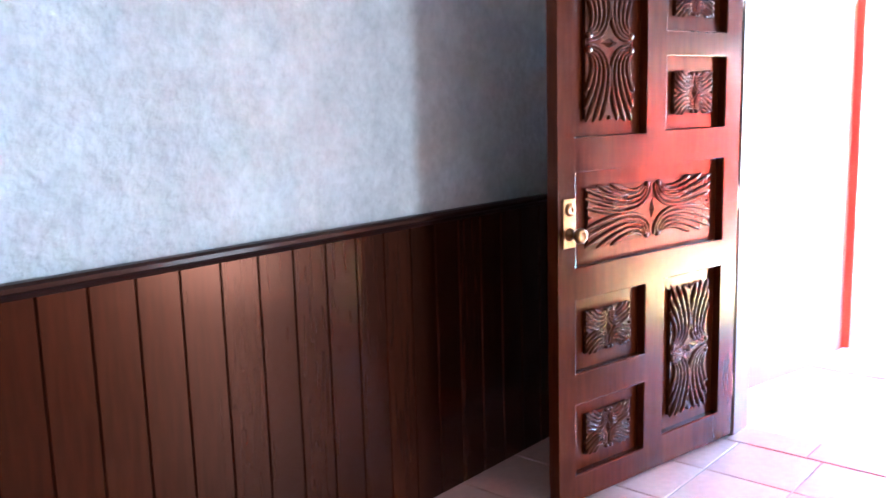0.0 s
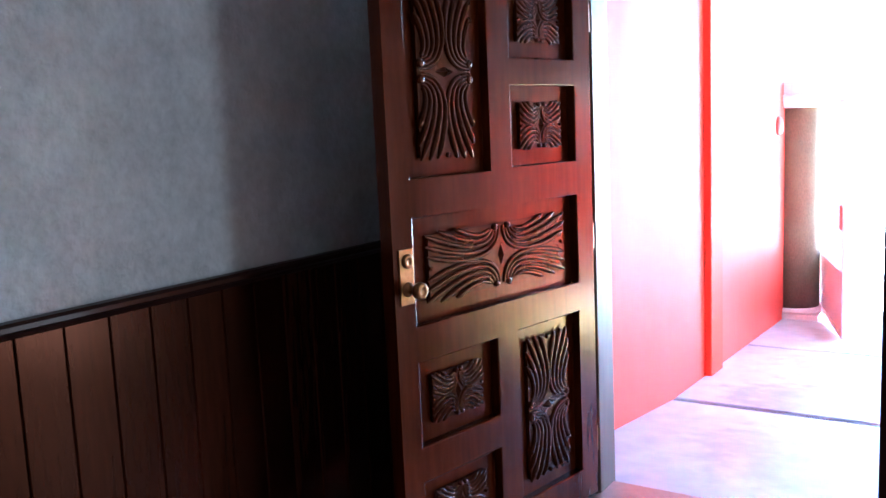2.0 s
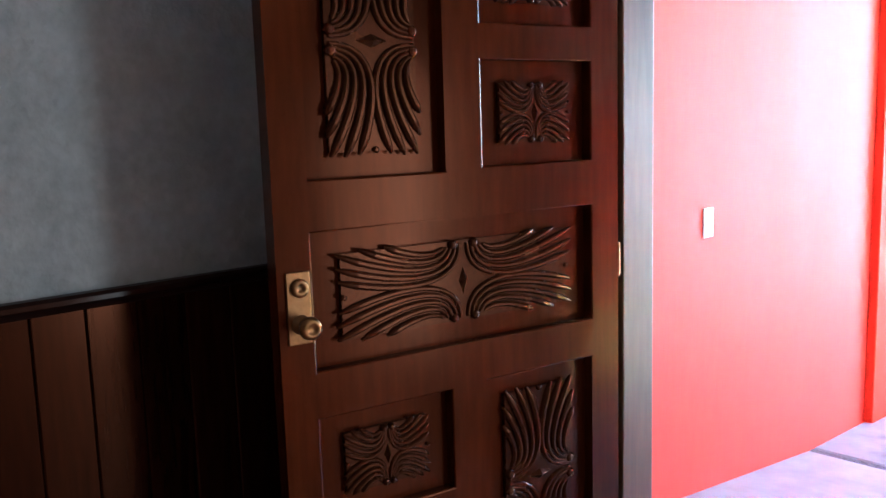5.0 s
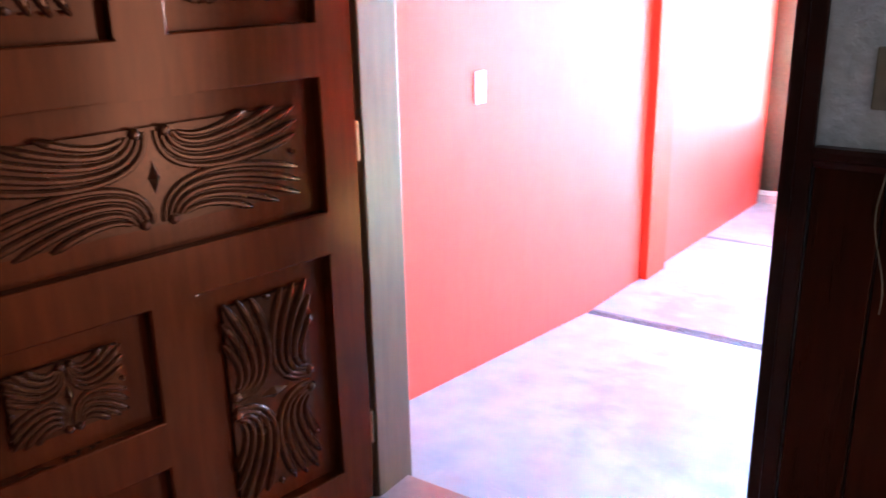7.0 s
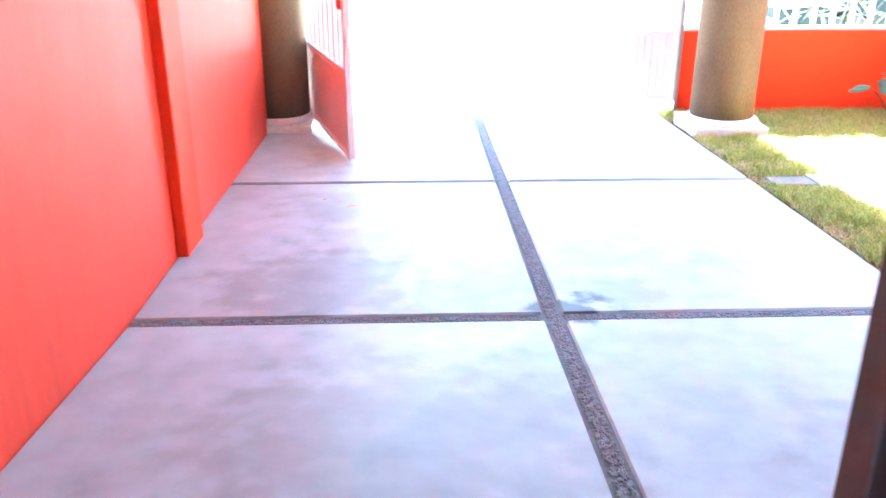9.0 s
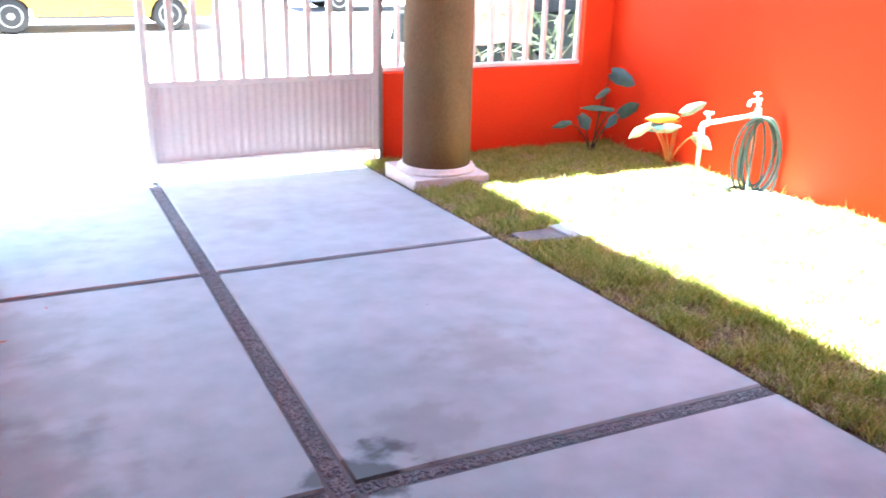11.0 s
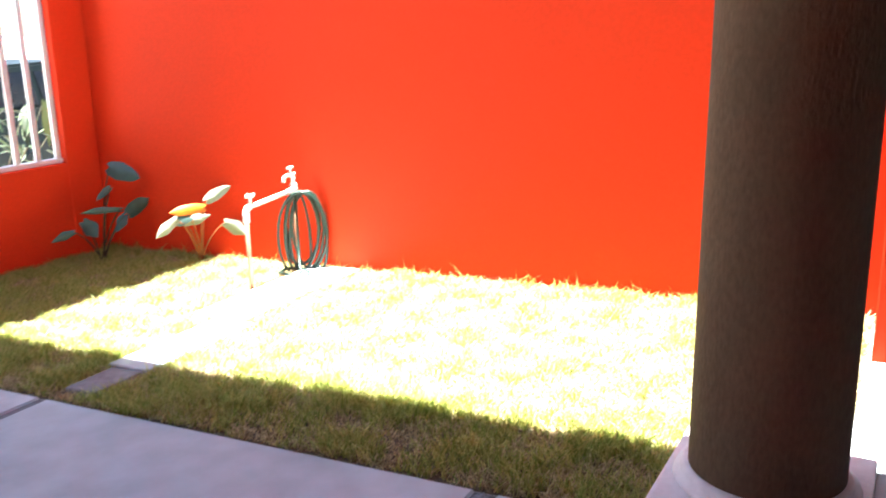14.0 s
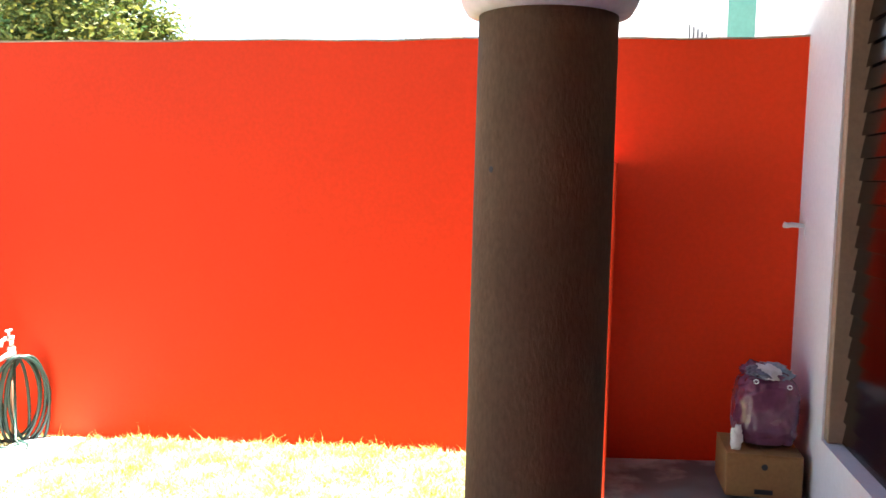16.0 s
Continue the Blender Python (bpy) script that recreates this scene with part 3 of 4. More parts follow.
lathe(bm, [(0.024, 0.004), (0.022, 0.010), (0.013, 0.014), (0.012, 0.034), (0.022, 0.042), (0.027, 0.054), (0.025, 0.066), (0.014, 0.070), (0.012, 0.067)], 28, (1.013, 0, 0.992), "y")
part("door_knob", bm, M_BRASS, lock, "round brass keyed knob", True)
for v in (0.22, 1.03, 1.85):
    bm = bmesh.new()
    lathe(bm, [(0.007, v - 0.05), (0.009, v - 0.05), (0.009, v + 0.05), (0.007, v + 0.05)], 12, (-0.008, -0.012, 0))
    part("hinge", bm, M_BRASS, door, "brass hinge")

frame_door = tagged(empty("door_frame", 1.0, -0.25, FI), "varnished wooden door frame", "door frame", kind="structure")


def jamb(name, x0, x1, y0, y1, z0, z1, m):
    bm = bmesh.new()
    box(bm, x0 - 1.0, x1 - 1.0, y0 + 0.25, y1 + 0.25, z0 - FI, z1 - FI)
    bevel(bm, 0.006, 2)
    part(name, bm, m, frame_door)


jamb("jamb", 0.487, 0.549, -0.310, -0.150, FI - 0.02, 2.46, M_JAMB)
jamb("jamb", 1.540, 1.586, -0.205, -0.150, FI - 0.02, 2.46, M_DARKWOOD)
jamb("head", 0.551, 1.538, -0.325, -0.160, 2.425, 2.46, M_JAMB)
jamb("casing", 1.570, 1.604, -0.222, -0.2055, FI, 2.50, M_DARKWOOD)
jamb("casing", 0.425, 0.490, -0.378, -0.3585, FI, 2.50, M_DARKWOOD)


# ---- wainscot ----
def rail_profile(bm, a, b, out, z):
    """A moulded cap rail from a to b, with its nose in the direction out."""
    prof = ((0.0, 0.0), (0.022, 0.0), (0.030, 0.012), (0.040, 0.020), (0.040, 0.032), (0.030, 0.040), (0.0, 0.040))
    ends = []
    for p in (a, b):
        ends.append([bm.verts.new((p[0] + out[0] * d, p[1] + out[1] * d, z + h)) for d, h in prof])
    n = len(prof)
    for k in range(n):
        bm.faces.new((ends[0][k], ends[0][(k + 1) % n], ends[1][(k + 1) % n], ends[1][k]))
    bm.faces.new(ends[0])
    bm.faces.new(ends[1][::-1])


wains = tagged(empty("wall_wainscot_west", -0.10, -3, FI), "dark varnished vertical plank wainscot with cap rail", "wainscot", kind="structure")
wains_front = tagged(empty("wall_wainscot_front", 1.9, -0.202, FI), "dark varnished plank wainscot beside the door", "wainscot", kind="structure")
bm = bmesh.new()
rail_profile(bm, (0, -2.6), (0, 2.63), (1, 0), 1.364 - FI)
part("cap_rail", bm, M_DARKWOOD, wains)
bm = bmesh.new()
rail_profile(bm, (-0.294, 0), (0.16, 0), (0, -1), 1.402 - FI)
part("cap_rail", bm, M_DARKWOOD, wains_front)


def plank_mesh(w, top=1.362):
    bm = bmesh.new()
    box(bm, 0, 0.018, -w / 2 + 0.001, w / 2 - 0.001, 0.0, top - FI)
    bmesh.ops.bevel(bm, geom=[e for e in bm.edges if abs(e.verts[0].co.z - e.verts[1].co.z) > 0.5 and e.verts[0].co.x > 0.01],
                    offset=0.0035, segments=1, affect="EDGES")
    me = bpy.data.meshes.new("plank")
    bm.to_mesh(me)
    bm.free()
    me.materials.append(M_PLANK)
    return me


PW = 0.131
pm = plank_mesh(PW)
pm_front = plank_mesh(PW, 1.400)

# ---- small fixtures indoors ----
outlet = empty("wall_outlet", 1.728, -0.202, 1.575)
tagged(outlet, "beige plastic wall outlet above the wainscot", "outlet")
bm = bmesh.new()
box(bm, -0.036, 0.036, -0.008, 0.0, -0.058, 0.058)
bevel(bm, 0.004, 2)
part("cover_plate", bm, M_BEIGE, outlet)
for dz in (-0.024, 0.024):
    bm = bmesh.new()
    lathe(bm, [(0.015, -0.0115), (0.015, -0.008)], 16, (0, 0, dz), "y")
    part("socket", bm, M_BEIGE, outlet)
bm = bmesh.new()
pts = []
for i in range(25):
    s = i / 24
    pts.append((1.735 + 0.009 * math.sin(9 * s) + 0.022 * s * s, -0.215 - 0.038 * math.sin(1.57 * min(1, 4 * s)), 1.525 - 0.39 * s))
tube(bm, pts, 0.0016, 6)
tagged(obj("hanging_wire", bm, M_BEIGE, True), "thin pale wire hanging from the outlet", "wire")

switch = empty("light_switch", 0.0, 1.131, 1.30)
tagged(switch, "white plastic light switch on the red wall", "switch")
bm = bmesh.new()
box(bm, 0, 0.008, -0.042, 0.042, -0.068, 0.068)
bevel(bm, 0.003, 2)
part("cover_plate", bm, M_PLATE, switch)
bm = bmesh.new()
box(bm, 0.008, 0.013, -0.013, 0.013, -0.025, 0.025)
bevel(bm, 0.002, 1)
part("rocker", bm, M_PLATE, switch)
bm = bmesh.new()
lathe(bm, [(0.09, 0.0), (0.087, 0.025), (0.065, 0.042), (0.02, 0.05)], 24, (0, 5.58, 1.69), "x")
tagged(obj("wall_box", bm, M_RUST, True), "small round dark red box on the red wall", "box")


# ---- gates ----
def gate_leaf(name, label, length, bars, lockbox=False):
    """A gate leaf along +x from its hinge, bottom at z 0."""
    g = empty(name, 0, 0, 0)
    tagged(g, label, "gate", "driveway gate")
    H = 2.15
    for x in (0.0, length - 0.05):
        bm = bmesh.new()
        box(bm, x, x + 0.05, -0.025, 0.025, 0, H)
        bevel(bm, 0.004, 1)
        part("post", bm, M_BAR, g)
    for z0, z1 in ((0.0, 0.03), (0.555, 0.60), (H - 0.05, H)):
        bm = bmesh.new()
        box(bm, 0.05, length - 0.05, -0.022, 0.022, z0, z1)
        bevel(bm, 0.004, 1)
        part("rail", bm, M_BAR if z0 < 0.02 else M_GATE, g)
    bm = bmesh.new()
    n = 27
    prev = None
    for i in range(n * 4 + 1):
        x = 0.05 + (length - 0.10) * i / (n * 4)
        y = (0.002, 0.002, -0.003, -0.003)[i % 4]
        cur = (bm.verts.new((x, y, 0.03)), bm.verts.new((x, y, 0.555)), bm.verts.new((x, y + 0.003, 0.03)), bm.verts.new((x, y + 0.003, 0.555)))
        if prev:
            bm.faces.new((prev[0], cur[0], cur[1], prev[1]))
            bm.faces.new((prev[2], prev[3], cur[3], cur[2]))
        prev = cur
    part("ribbed_panel", bm, M_GATE, g, "ribbed steel lower panel")
    for k in range(1, bars + 1):
        x = 0.05 + (length - 0.10) * k / (bars + 1)
        bm = bmesh.new()
        box(bm, x - 0.021, x + 0.021, -0.013, 0.013, 0.60, H - 0.05)
        part("bar", bm, M_GATE, g)
    if lockbox:
        bm = bmesh.new()
        box(bm, length - 0.17, length - 0.052, -0.03, 0.03, 0.98, 1.20)
        bevel(bm, 0.005, 1)
        lb = part("lock_box", bm, M_RUST, g, "red primed steel lock box")
        bm = bmesh.new()
        lathe(bm, [(0.012, 0.03), (0.012, 0.05), (0.008, 0.055)], 12, (length - 0.14, 0, 1.06), "y")
        part("key_cylinder", bm, M_TRIM, lb)
    return g


right_leaf = gate_leaf("gate_leaf", "closed grey white steel gate leaf with bars", 1.70, 9)
right_leaf.matrix_basis = pose(3.375, GATE_Y, -0.225, 0, 0, 180)
left_leaf = gate_leaf("gate_leaf", "gate leaf swung open beside the red wall", 1.68, 9, True)
left_leaf.matrix_basis = pose(0.215, 6.53, -0.235, 0, 0, math.degrees(math.atan2(4.90 - 6.53, 0.725 - 0.215)))
bm = bmesh.new()
box(bm, 3.378, 3.408, GATE_Y - 0.03, GATE_Y + 0.05, -0.34, 2.0)
bevel(bm, 0.004, 1)
tagged(obj("gate_post", bm, M_STEEL), "narrow steel gate post against the low wall", "post")

bars = empty("window_grille", 4.32, 6.69, 0.355)
tagged(bars, "white painted steel bar grille above the low wall", "grille")
for z in (0.0, 1.60):
    bm = bmesh.new()
    box(bm, -0.908, 0.913, -0.03, 0.03, z, z + 0.035)
    bevel(bm, 0.004, 1)
    part("rail", bm, M_BAR, bars)
for k in range(12):
    x = -0.90 + 0.163 * k
    bm = bmesh.new()
    box(bm, x - 0.018, x + 0.018, -0.012, 0.012, 0.035, 1.60)
    part("bar", bm, M_BAR, bars)

bm = bmesh.new()
n, mrows = 14, 16
sheet = [[bm.verts.new((4.03 + 0.78 * i / n, 6.76 + 0.012 * math.sin(i * 1.3) + 0.008 * math.sin(j * 0.9 + i), 0.53 + 1.2 * j / mrows + 0.012 * math.sin(i * 0.8))) for i in range(n + 1)] for j in range(mrows + 1)]
for j in range(mrows):
    for i in range(n):
        bm.faces.new((sheet[j][i], sheet[j][i + 1], sheet[j + 1][i + 1], sheet[j + 1][i]))
bmesh.ops.solidify(bm, geom=bm.faces[:], thickness=0.002)
banner = tagged(obj("banner", bm, M_CLOTH, True), "beige printed cloth banner tied behind the bars", "banner")
for row in range(3):
    for k in range(4):
        bm = bmesh.new()
        x, z = 4.13 + 0.175 * k, 0.68 + 0.22 * row
        tube(bm, [(x + 0.035 + 0.026 * math.cos(a), 6.732, z + 0.05 + 0.042 * math.sin(a)) for a in [k_ * math.pi / 6 for k_ in range(9 + row)]], 0.006, 6)
        part("printed_mark", bm, M_PRINT, banner)


# ---- garden tap ----
tap = empty("garden_tap", 5.36, 4.68, gz(4.68))
tagged(tap, "white water pipe stand with valve and garden tap", "garden tap")
T = Matrix.Translation((-5.40, -4.75, -gz(4.75)))
# the stand is laid out about (5.40, 4.75) and then set down beside the wall


def tpart(name, mt, build, label="", parent=None):
    bm = bmesh.new()
    build(bm)
    bm.transform(T)
    return part(name, bm, mt, parent or tap, label, True)


g0 = gz(4.65) - 0.02
tpart("riser", M_COPPER, lambda b: tube(b, [(4.91, 4.715, g0), (4.91, 4.7155, 0.20)], 0.013, 12), "brownish pipe riser")
tpart("elbow", M_PVC, lambda b: tube(b, [(4.91, 4.7155, 0.17), (4.91, 4.7156, 0.225), (4.925, 4.718, 0.248), (4.955, 4.722, 0.256)], 0.021, 12))
tpart("cross_pipe", M_PVC, lambda b: tube(b, [(4.95, 4.721, 0.255), (5.36, 4.745, 0.275)], 0.015, 12))
tpart("tee", M_PVC, lambda b: (tube(b, [(5.34, 4.742, 0.274), (5.42, 4.758, 0.278)], 0.021, 12), tube(b, [(5.40, 4.752, 0.23), (5.40, 4.752, 0.32)], 0.021, 12)))
tpart("riser", M_COPPER, lambda b: tube(b, [(5.40, 4.752, gz(4.75) - 0.02), (5.40, 4.752, 0.25)], 0.013, 12), "brownish pipe riser")
tpart("riser", M_PVC, lambda b: tube(b, [(5.40, 4.752, 0.31), (5.40, 4.752, 0.365)], 0.013, 12))
spout = tpart("spout", M_PVC, lambda b: (tube(b, [(5.41, 4.752, 0.365), (5.37, 4.765, 0.372), (5.345, 4.775, 0.360), (5.338, 4.778, 0.330)], 0.013, 12),
                                         tube(b, [(5.40, 4.752, 0.36), (5.40, 4.752, 0.385)], 0.017, 12)), "white tap spout")
tpart("tap_handle", M_PVC, lambda b: (tube(b, [(5.385, 4.758, 0.375), (5.385, 4.758, 0.418)], 0.007, 8), tube(b, [(5.36, 4.758, 0.418), (5.41, 4.758, 0.418)], 0.008, 8)), "", spout)
tpart("valve_handle", M_PVC, lambda b: (tube(b, [(4.96, 4.722, 0.25), (4.96, 4.722, 0.315)], 0.011, 10), tube(b, [(4.925, 4.722, 0.318), (4.995, 4.722, 0.318)], 0.010, 8),
                                        tube(b, [(4.96, 4.695, 0.318), (4.96, 4.749, 0.318)], 0.010, 8)), "white valve wheel")
bm = bmesh.new()
pts = []
rh = random.Random(5)
loops = 7
for k in range(loops):
    ox, oy, sc = rh.uniform(-0.02, 0.02), rh.uniform(-0.03, 0.02), rh.uniform(0.90, 1.05)
    wide, tilt = rh.choice((0.075, 0.11, 0.145, 0.16)), rh.uniform(-0.16, 0.16)
    for i in range(28):
        a = 2 * math.pi * i / 28
        w = wide * math.sin(a)
        h = 0.262 * sc * math.cos(a)
        w2 = w * math.cos(tilt) - h * math.sin(tilt) * (0.5 - 0.5 * math.cos(a))
        pts.append((5.345 + ox + 0.50 * w2, 4.65 + oy - 0.83 * w2 - 0.008 * k, 0.275 - 0.262 * sc + h))
pts += [(5.30, 4.62, -0.20), (5.24, 4.56, -0.214), (5.17, 4.60, -0.216), (5.19, 4.70, -0.220), (5.29, 4.73, -0.222), (5.34, 4.65, -0.219), (5.26, 4.52, -0.212), (5.16, 4.46, -0.209)]
tube(bm, pts, 0.0095, 8)
tagged(obj("garden_hose", bm, M_HOSE, True), "coiled dark green garden hose hung on the tap", "hose")


# ---- plants ----
def leaf_mesh(bm, base, tip, width, droop=0.2, seed=0, across=None):
    """A heart-shaped leaf from its stalk to its tip, folded along the midrib."""
    base, tip = Vector(base), Vector(tip)
    d = tip - base
    L = d.length
    d.normalize()
    side = d.cross(Vector((0, 0, 1)))
    side = side.normalized() if side.length > 0.1 else Vector((1, 0, 0))
    side = Vector(across) if across else side
    nrm = side.cross(d).normalized()
    n = 10
    rr = random.Random(seed)
    grid_ = []
    for i in range(n + 1):
        s = i / n
        w = 0.86 * width * (math.sin(math.pi * min(1, s * 0.93 + 0.07)) ** 0.75) * (1.15 - 0.45 * s) * (1 + 0.10 * math.sin(9 * s + seed))
        c = base + d * (L * s) - Vector((0, 0, 1)) * droop * L * s * s
        row = []
        for k in (-1, -0.55, 0, 0.55, 1):
            back = -0.12 * L * abs(k) if s < 0.12 else 0
            row.append(bm.verts.new(c + side * (w * k) + nrm * (0.30 * w * abs(k) + 0.10 * w * k * math.sin(6 * s + seed) + 0.03 * w * rr.uniform(-1, 1)) + d * back))
        grid_.append(row)
    for r0, r1 in zip(grid_, grid_[1:]):
        for k in range(4):
            bm.faces.new((r0[k], r0[k + 1], r1[k + 1], r1[k]))


def plant(name, label, x, y, leaves, stem_mat, extra=()):
    g = empty(name, x, y, gz(y))
    tagged(g, label, "plant")
    off = Vector((x, y, gz(y)))
    right, up, back = Vector((0.777, -0.63, 0)), Vector((0.11, 0.135, 0.985)), Vector((-0.62, -0.765, 0.175))
    for i, (c, length, w, phi, mt, lab) in enumerate(leaves):
        f = radians(phi)
        d = (right * math.cos(f) + up * math.sin(f) + back * 0.25).normalized()
        s = (up * math.cos(f) - right * math.sin(f) + back * (0.25 if i % 2 else -0.15)).normalized()
        c = Vector(c) - off
        length *= 0.86
        b, t = c - d * length / 2, c + d * length / 2
        bm = bmesh.new()
        leaf_mesh(bm, b, t, w, 0.10, i, s)
        part("leaf", bm, mt, g, lab, True)
        bm = bmesh.new()
        q = [Vector((0.012 * math.cos(i), 0.012 * math.sin(i), -0.01)), Vector((b.x * 0.35, b.y * 0.35, max(0.05, b.z * 0.7))), b]
        tube(bm, [q[0] * (1 - s_) ** 2 + q[1] * 2 * s_ * (1 - s_) + q[2] * s_ * s_ for s_ in [k / 8 for k in range(9)]], 0.006, 6, r_end=0.0035)
        part("stalk", bm, stem_mat, g, "", True)
    return g


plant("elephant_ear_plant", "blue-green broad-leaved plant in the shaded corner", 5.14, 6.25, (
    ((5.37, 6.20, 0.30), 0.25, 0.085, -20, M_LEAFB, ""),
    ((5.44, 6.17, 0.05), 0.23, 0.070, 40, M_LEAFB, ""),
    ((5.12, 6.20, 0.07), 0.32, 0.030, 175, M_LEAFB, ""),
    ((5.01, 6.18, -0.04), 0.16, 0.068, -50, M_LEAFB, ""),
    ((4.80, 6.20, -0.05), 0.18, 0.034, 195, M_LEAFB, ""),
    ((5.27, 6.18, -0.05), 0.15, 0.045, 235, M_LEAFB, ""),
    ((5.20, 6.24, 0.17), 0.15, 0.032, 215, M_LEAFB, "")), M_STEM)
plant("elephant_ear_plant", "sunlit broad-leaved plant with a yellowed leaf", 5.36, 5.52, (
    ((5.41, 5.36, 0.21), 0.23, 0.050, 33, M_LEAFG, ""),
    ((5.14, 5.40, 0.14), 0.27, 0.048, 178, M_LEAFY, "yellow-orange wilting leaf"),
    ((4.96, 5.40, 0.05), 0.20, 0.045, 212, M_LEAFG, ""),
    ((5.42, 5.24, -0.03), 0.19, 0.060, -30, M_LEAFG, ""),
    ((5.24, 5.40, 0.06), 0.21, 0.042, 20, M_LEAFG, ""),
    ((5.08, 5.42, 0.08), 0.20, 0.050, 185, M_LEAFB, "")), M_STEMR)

# ---- box and bag ----
carton = empty("cardboard_box", 4.975, 0.585, gz(0.585))
tagged(carton, "brown cardboard box on the concrete floor", "box")
bm = bmesh.new()
box(bm, -0.16, 0.16, -0.165, 0.165, 0.004, 0.195)
bevel(bm, 0.004, 1)
cb = part("carton_body", bm, M_BOX, carton)
bm = bmesh.new()
lathe(bm, [(0.014, -0.1615), (0.014, -0.1605)], 14, (0, 0.0, 0.145), "x")
part("hand_hole", bm, M_TRIM, cb, "dark round hand hole")
bm = bmesh.new()
box(bm, -0.1606, -0.1600, -0.040, 0.040, 0.020, 0.042)
part("hand_slot", bm, M_TRIM, cb, "dark slot in the carton")
for s in (-1, 1):
    bm = bmesh.new()
    box(bm, -0.162, 0.162, s * 0.084 - 0.080, s * 0.084 + 0.080, 0.1955, 0.201)
    part("flap", bm, M_BOX, carton)


def crumple(bm, c, rx, ry, rz, seed, amp, square=1.0):
    bmesh.ops.create_icosphere(bm, subdivisions=4, radius=1.0)
    for v in bm.verts:
        p = Vector([math.copysign(abs(q) ** square, q) for q in v.co])
        n1 = noise.noise(p * 1.6 + Vector((seed, 0, 0))) + 0.6 * noise.noise(p * 3.7 + Vector((0, seed, 0))) + 0.35 * abs(noise.noise(p * 8 + Vector((0, 0, seed))))
        p *= 1 + amp * n1
        flat = max(-0.86, p.z)
        v.co = Vector((p.x * rx * (1 - 0.15 * p.z), p.y * ry * (1 - 0.15 * p.z), flat * rz)) + Vector(c)


bag = empty("plastic_bag", 4.99, 0.562, 0.173)
tagged(bag, "full purple plastic bag resting on the cardboard box", "bag")
bm = bmesh.new()
bmesh.ops.create_icosphere(bm, subdivisions=5, radius=1.0)
for v in bm.verts:
    p = Vector([math.copysign(abs(q) ** 0.55, q) for q in v.co])
    q = Vector((p.x, p.y, p.z * 2.2))
    crease = abs(noise.noise(q * 1.3 + Vector((4, 0, 0)))) + 0.7 * abs(noise.noise(q * 2.9 + Vector((0, 7, 0)))) + 0.3 * abs(noise.noise(q * 6.5))
    p *= 1.06 - 0.16 * crease + 0.05 * noise.noise(p * 1.1)
    sag = 1.04 - 0.10 * max(0, p.z) ** 2
    v.co = (p.x * 0.128 * sag, p.y * 0.132 * sag, 0.172 + 0.180 * max(-0.82, p.z))
part("bag_body", bm, M_BAG, bag, "", True)
for k, (x, y, w, tilt, mt, lab) in enumerate(((-0.03, 0.045, 0.075, 14, M_BAGTOP, "crumpled blue printed wrapping"), (0.0, -0.03, 0.08, -10, M_SKYFOIL, "pale blue foil wrapper"),
                                              (0.03, 0.05, 0.06, 6, M_BAG, ""), (-0.06, 0.0, 0.06, -18, M_WHITE, "white paper wrapper"))):
    bm = bmesh.new()
    crumple(bm, (0, 0, 0), w, w * 0.8, 0.028, 5.0 + 3 * k, 0.5)
    bm.transform(pose(x, y, 0.340 + 0.004 * k, tilt, tilt * 0.6, 40 * k))
    part("packaging", bm, mt, bag, lab, True)
for y, z in ((0.07, 0.318), (-0.075, 0.30)):
    bm = bmesh.new()
    tube(bm, [(-0.128 + 0.004 * math.cos(a), y + 0.009 * math.cos(a), z + 0.009 * math.sin(a)) for a in [k * math.pi / 6 for k in range(12)]], 0.003, 6, True)
    part("eyelet", bm, M_WHITE, bag, "white plastic eyelet", True)
bm = bmesh.new()
crumple(bm, (-0.128, 0.142, 0.055), 0.014, 0.026, 0.062, 2.0, 0.45)
part("paper_scrap", bm, M_WHITE, bag, "white crumpled paper", True)

# ---- louvred window ----
win = tagged(empty("window_louvred", 4.01, 0.38, 0.30), "brown framed window with smoked glass louvres", "window", kind="structure")


def wpart(name, mt, d, bev=0.004, label="", parent=None):
    bm = bmesh.new()
    box(bm, d[0] - 4.01, d[1] - 4.01, d[2] - 0.38, d[3] - 0.38, d[4] - 0.30, d[5] - 0.30)
    bevel(bm, bev, 1)
    return part(name, bm, mt, parent or win, label)


wpart("window_frame", M_FRAMEB, (4.66, 4.718, 0.22, 0.372, 0.29, 2.198))
# West of x 3.3 unseen, added to replace white wall that bounced light.
wpart("window_frame", M_FRAMEB, (2.302, 2.36, 0.22, 0.372, 0.29, 2.198))
wpart("window_frame", M_FRAMEB, (2.36, 4.66, 0.22, 0.372, 2.14, 2.198))
for x in (3.33, 3.99):
    wpart("mullion", M_FRAMEB, (x, x + 0.04, 0.24, 0.33, 0.29, 2.14))
bm = bmesh.new()
box(bm, -0.305, 0.305, -0.003, 0.003, -0.052, 0.052)
bevel(bm, 0.002, 1)
slat = bpy.data.meshes.new("slat")
bm.to_mesh(slat)
bm.free()
slat.materials.append(M_GLASS)
for k in range(20):
    for x in (2.68, 3.02, 3.68, 4.345):
        s = piece("slat", slat, win, pose(x - 4.01, 0.305 - 0.38, 0.345 - 0.30 + 0.092 * k, 9))
        s.visible_shadow = False
hook = empty("wall_hook", 5.22, 0.38, 1.18)
tagged(hook, "small white bracket fixed to the house wall", "bracket")
bm = bmesh.new()
box(bm, -0.012, 0.012, 0.0, 0.006, -0.07, 0.03)
bevel(bm, 0.002, 1)
part("back_plate", bm, M_WHITE, hook)
bm = bmesh.new()
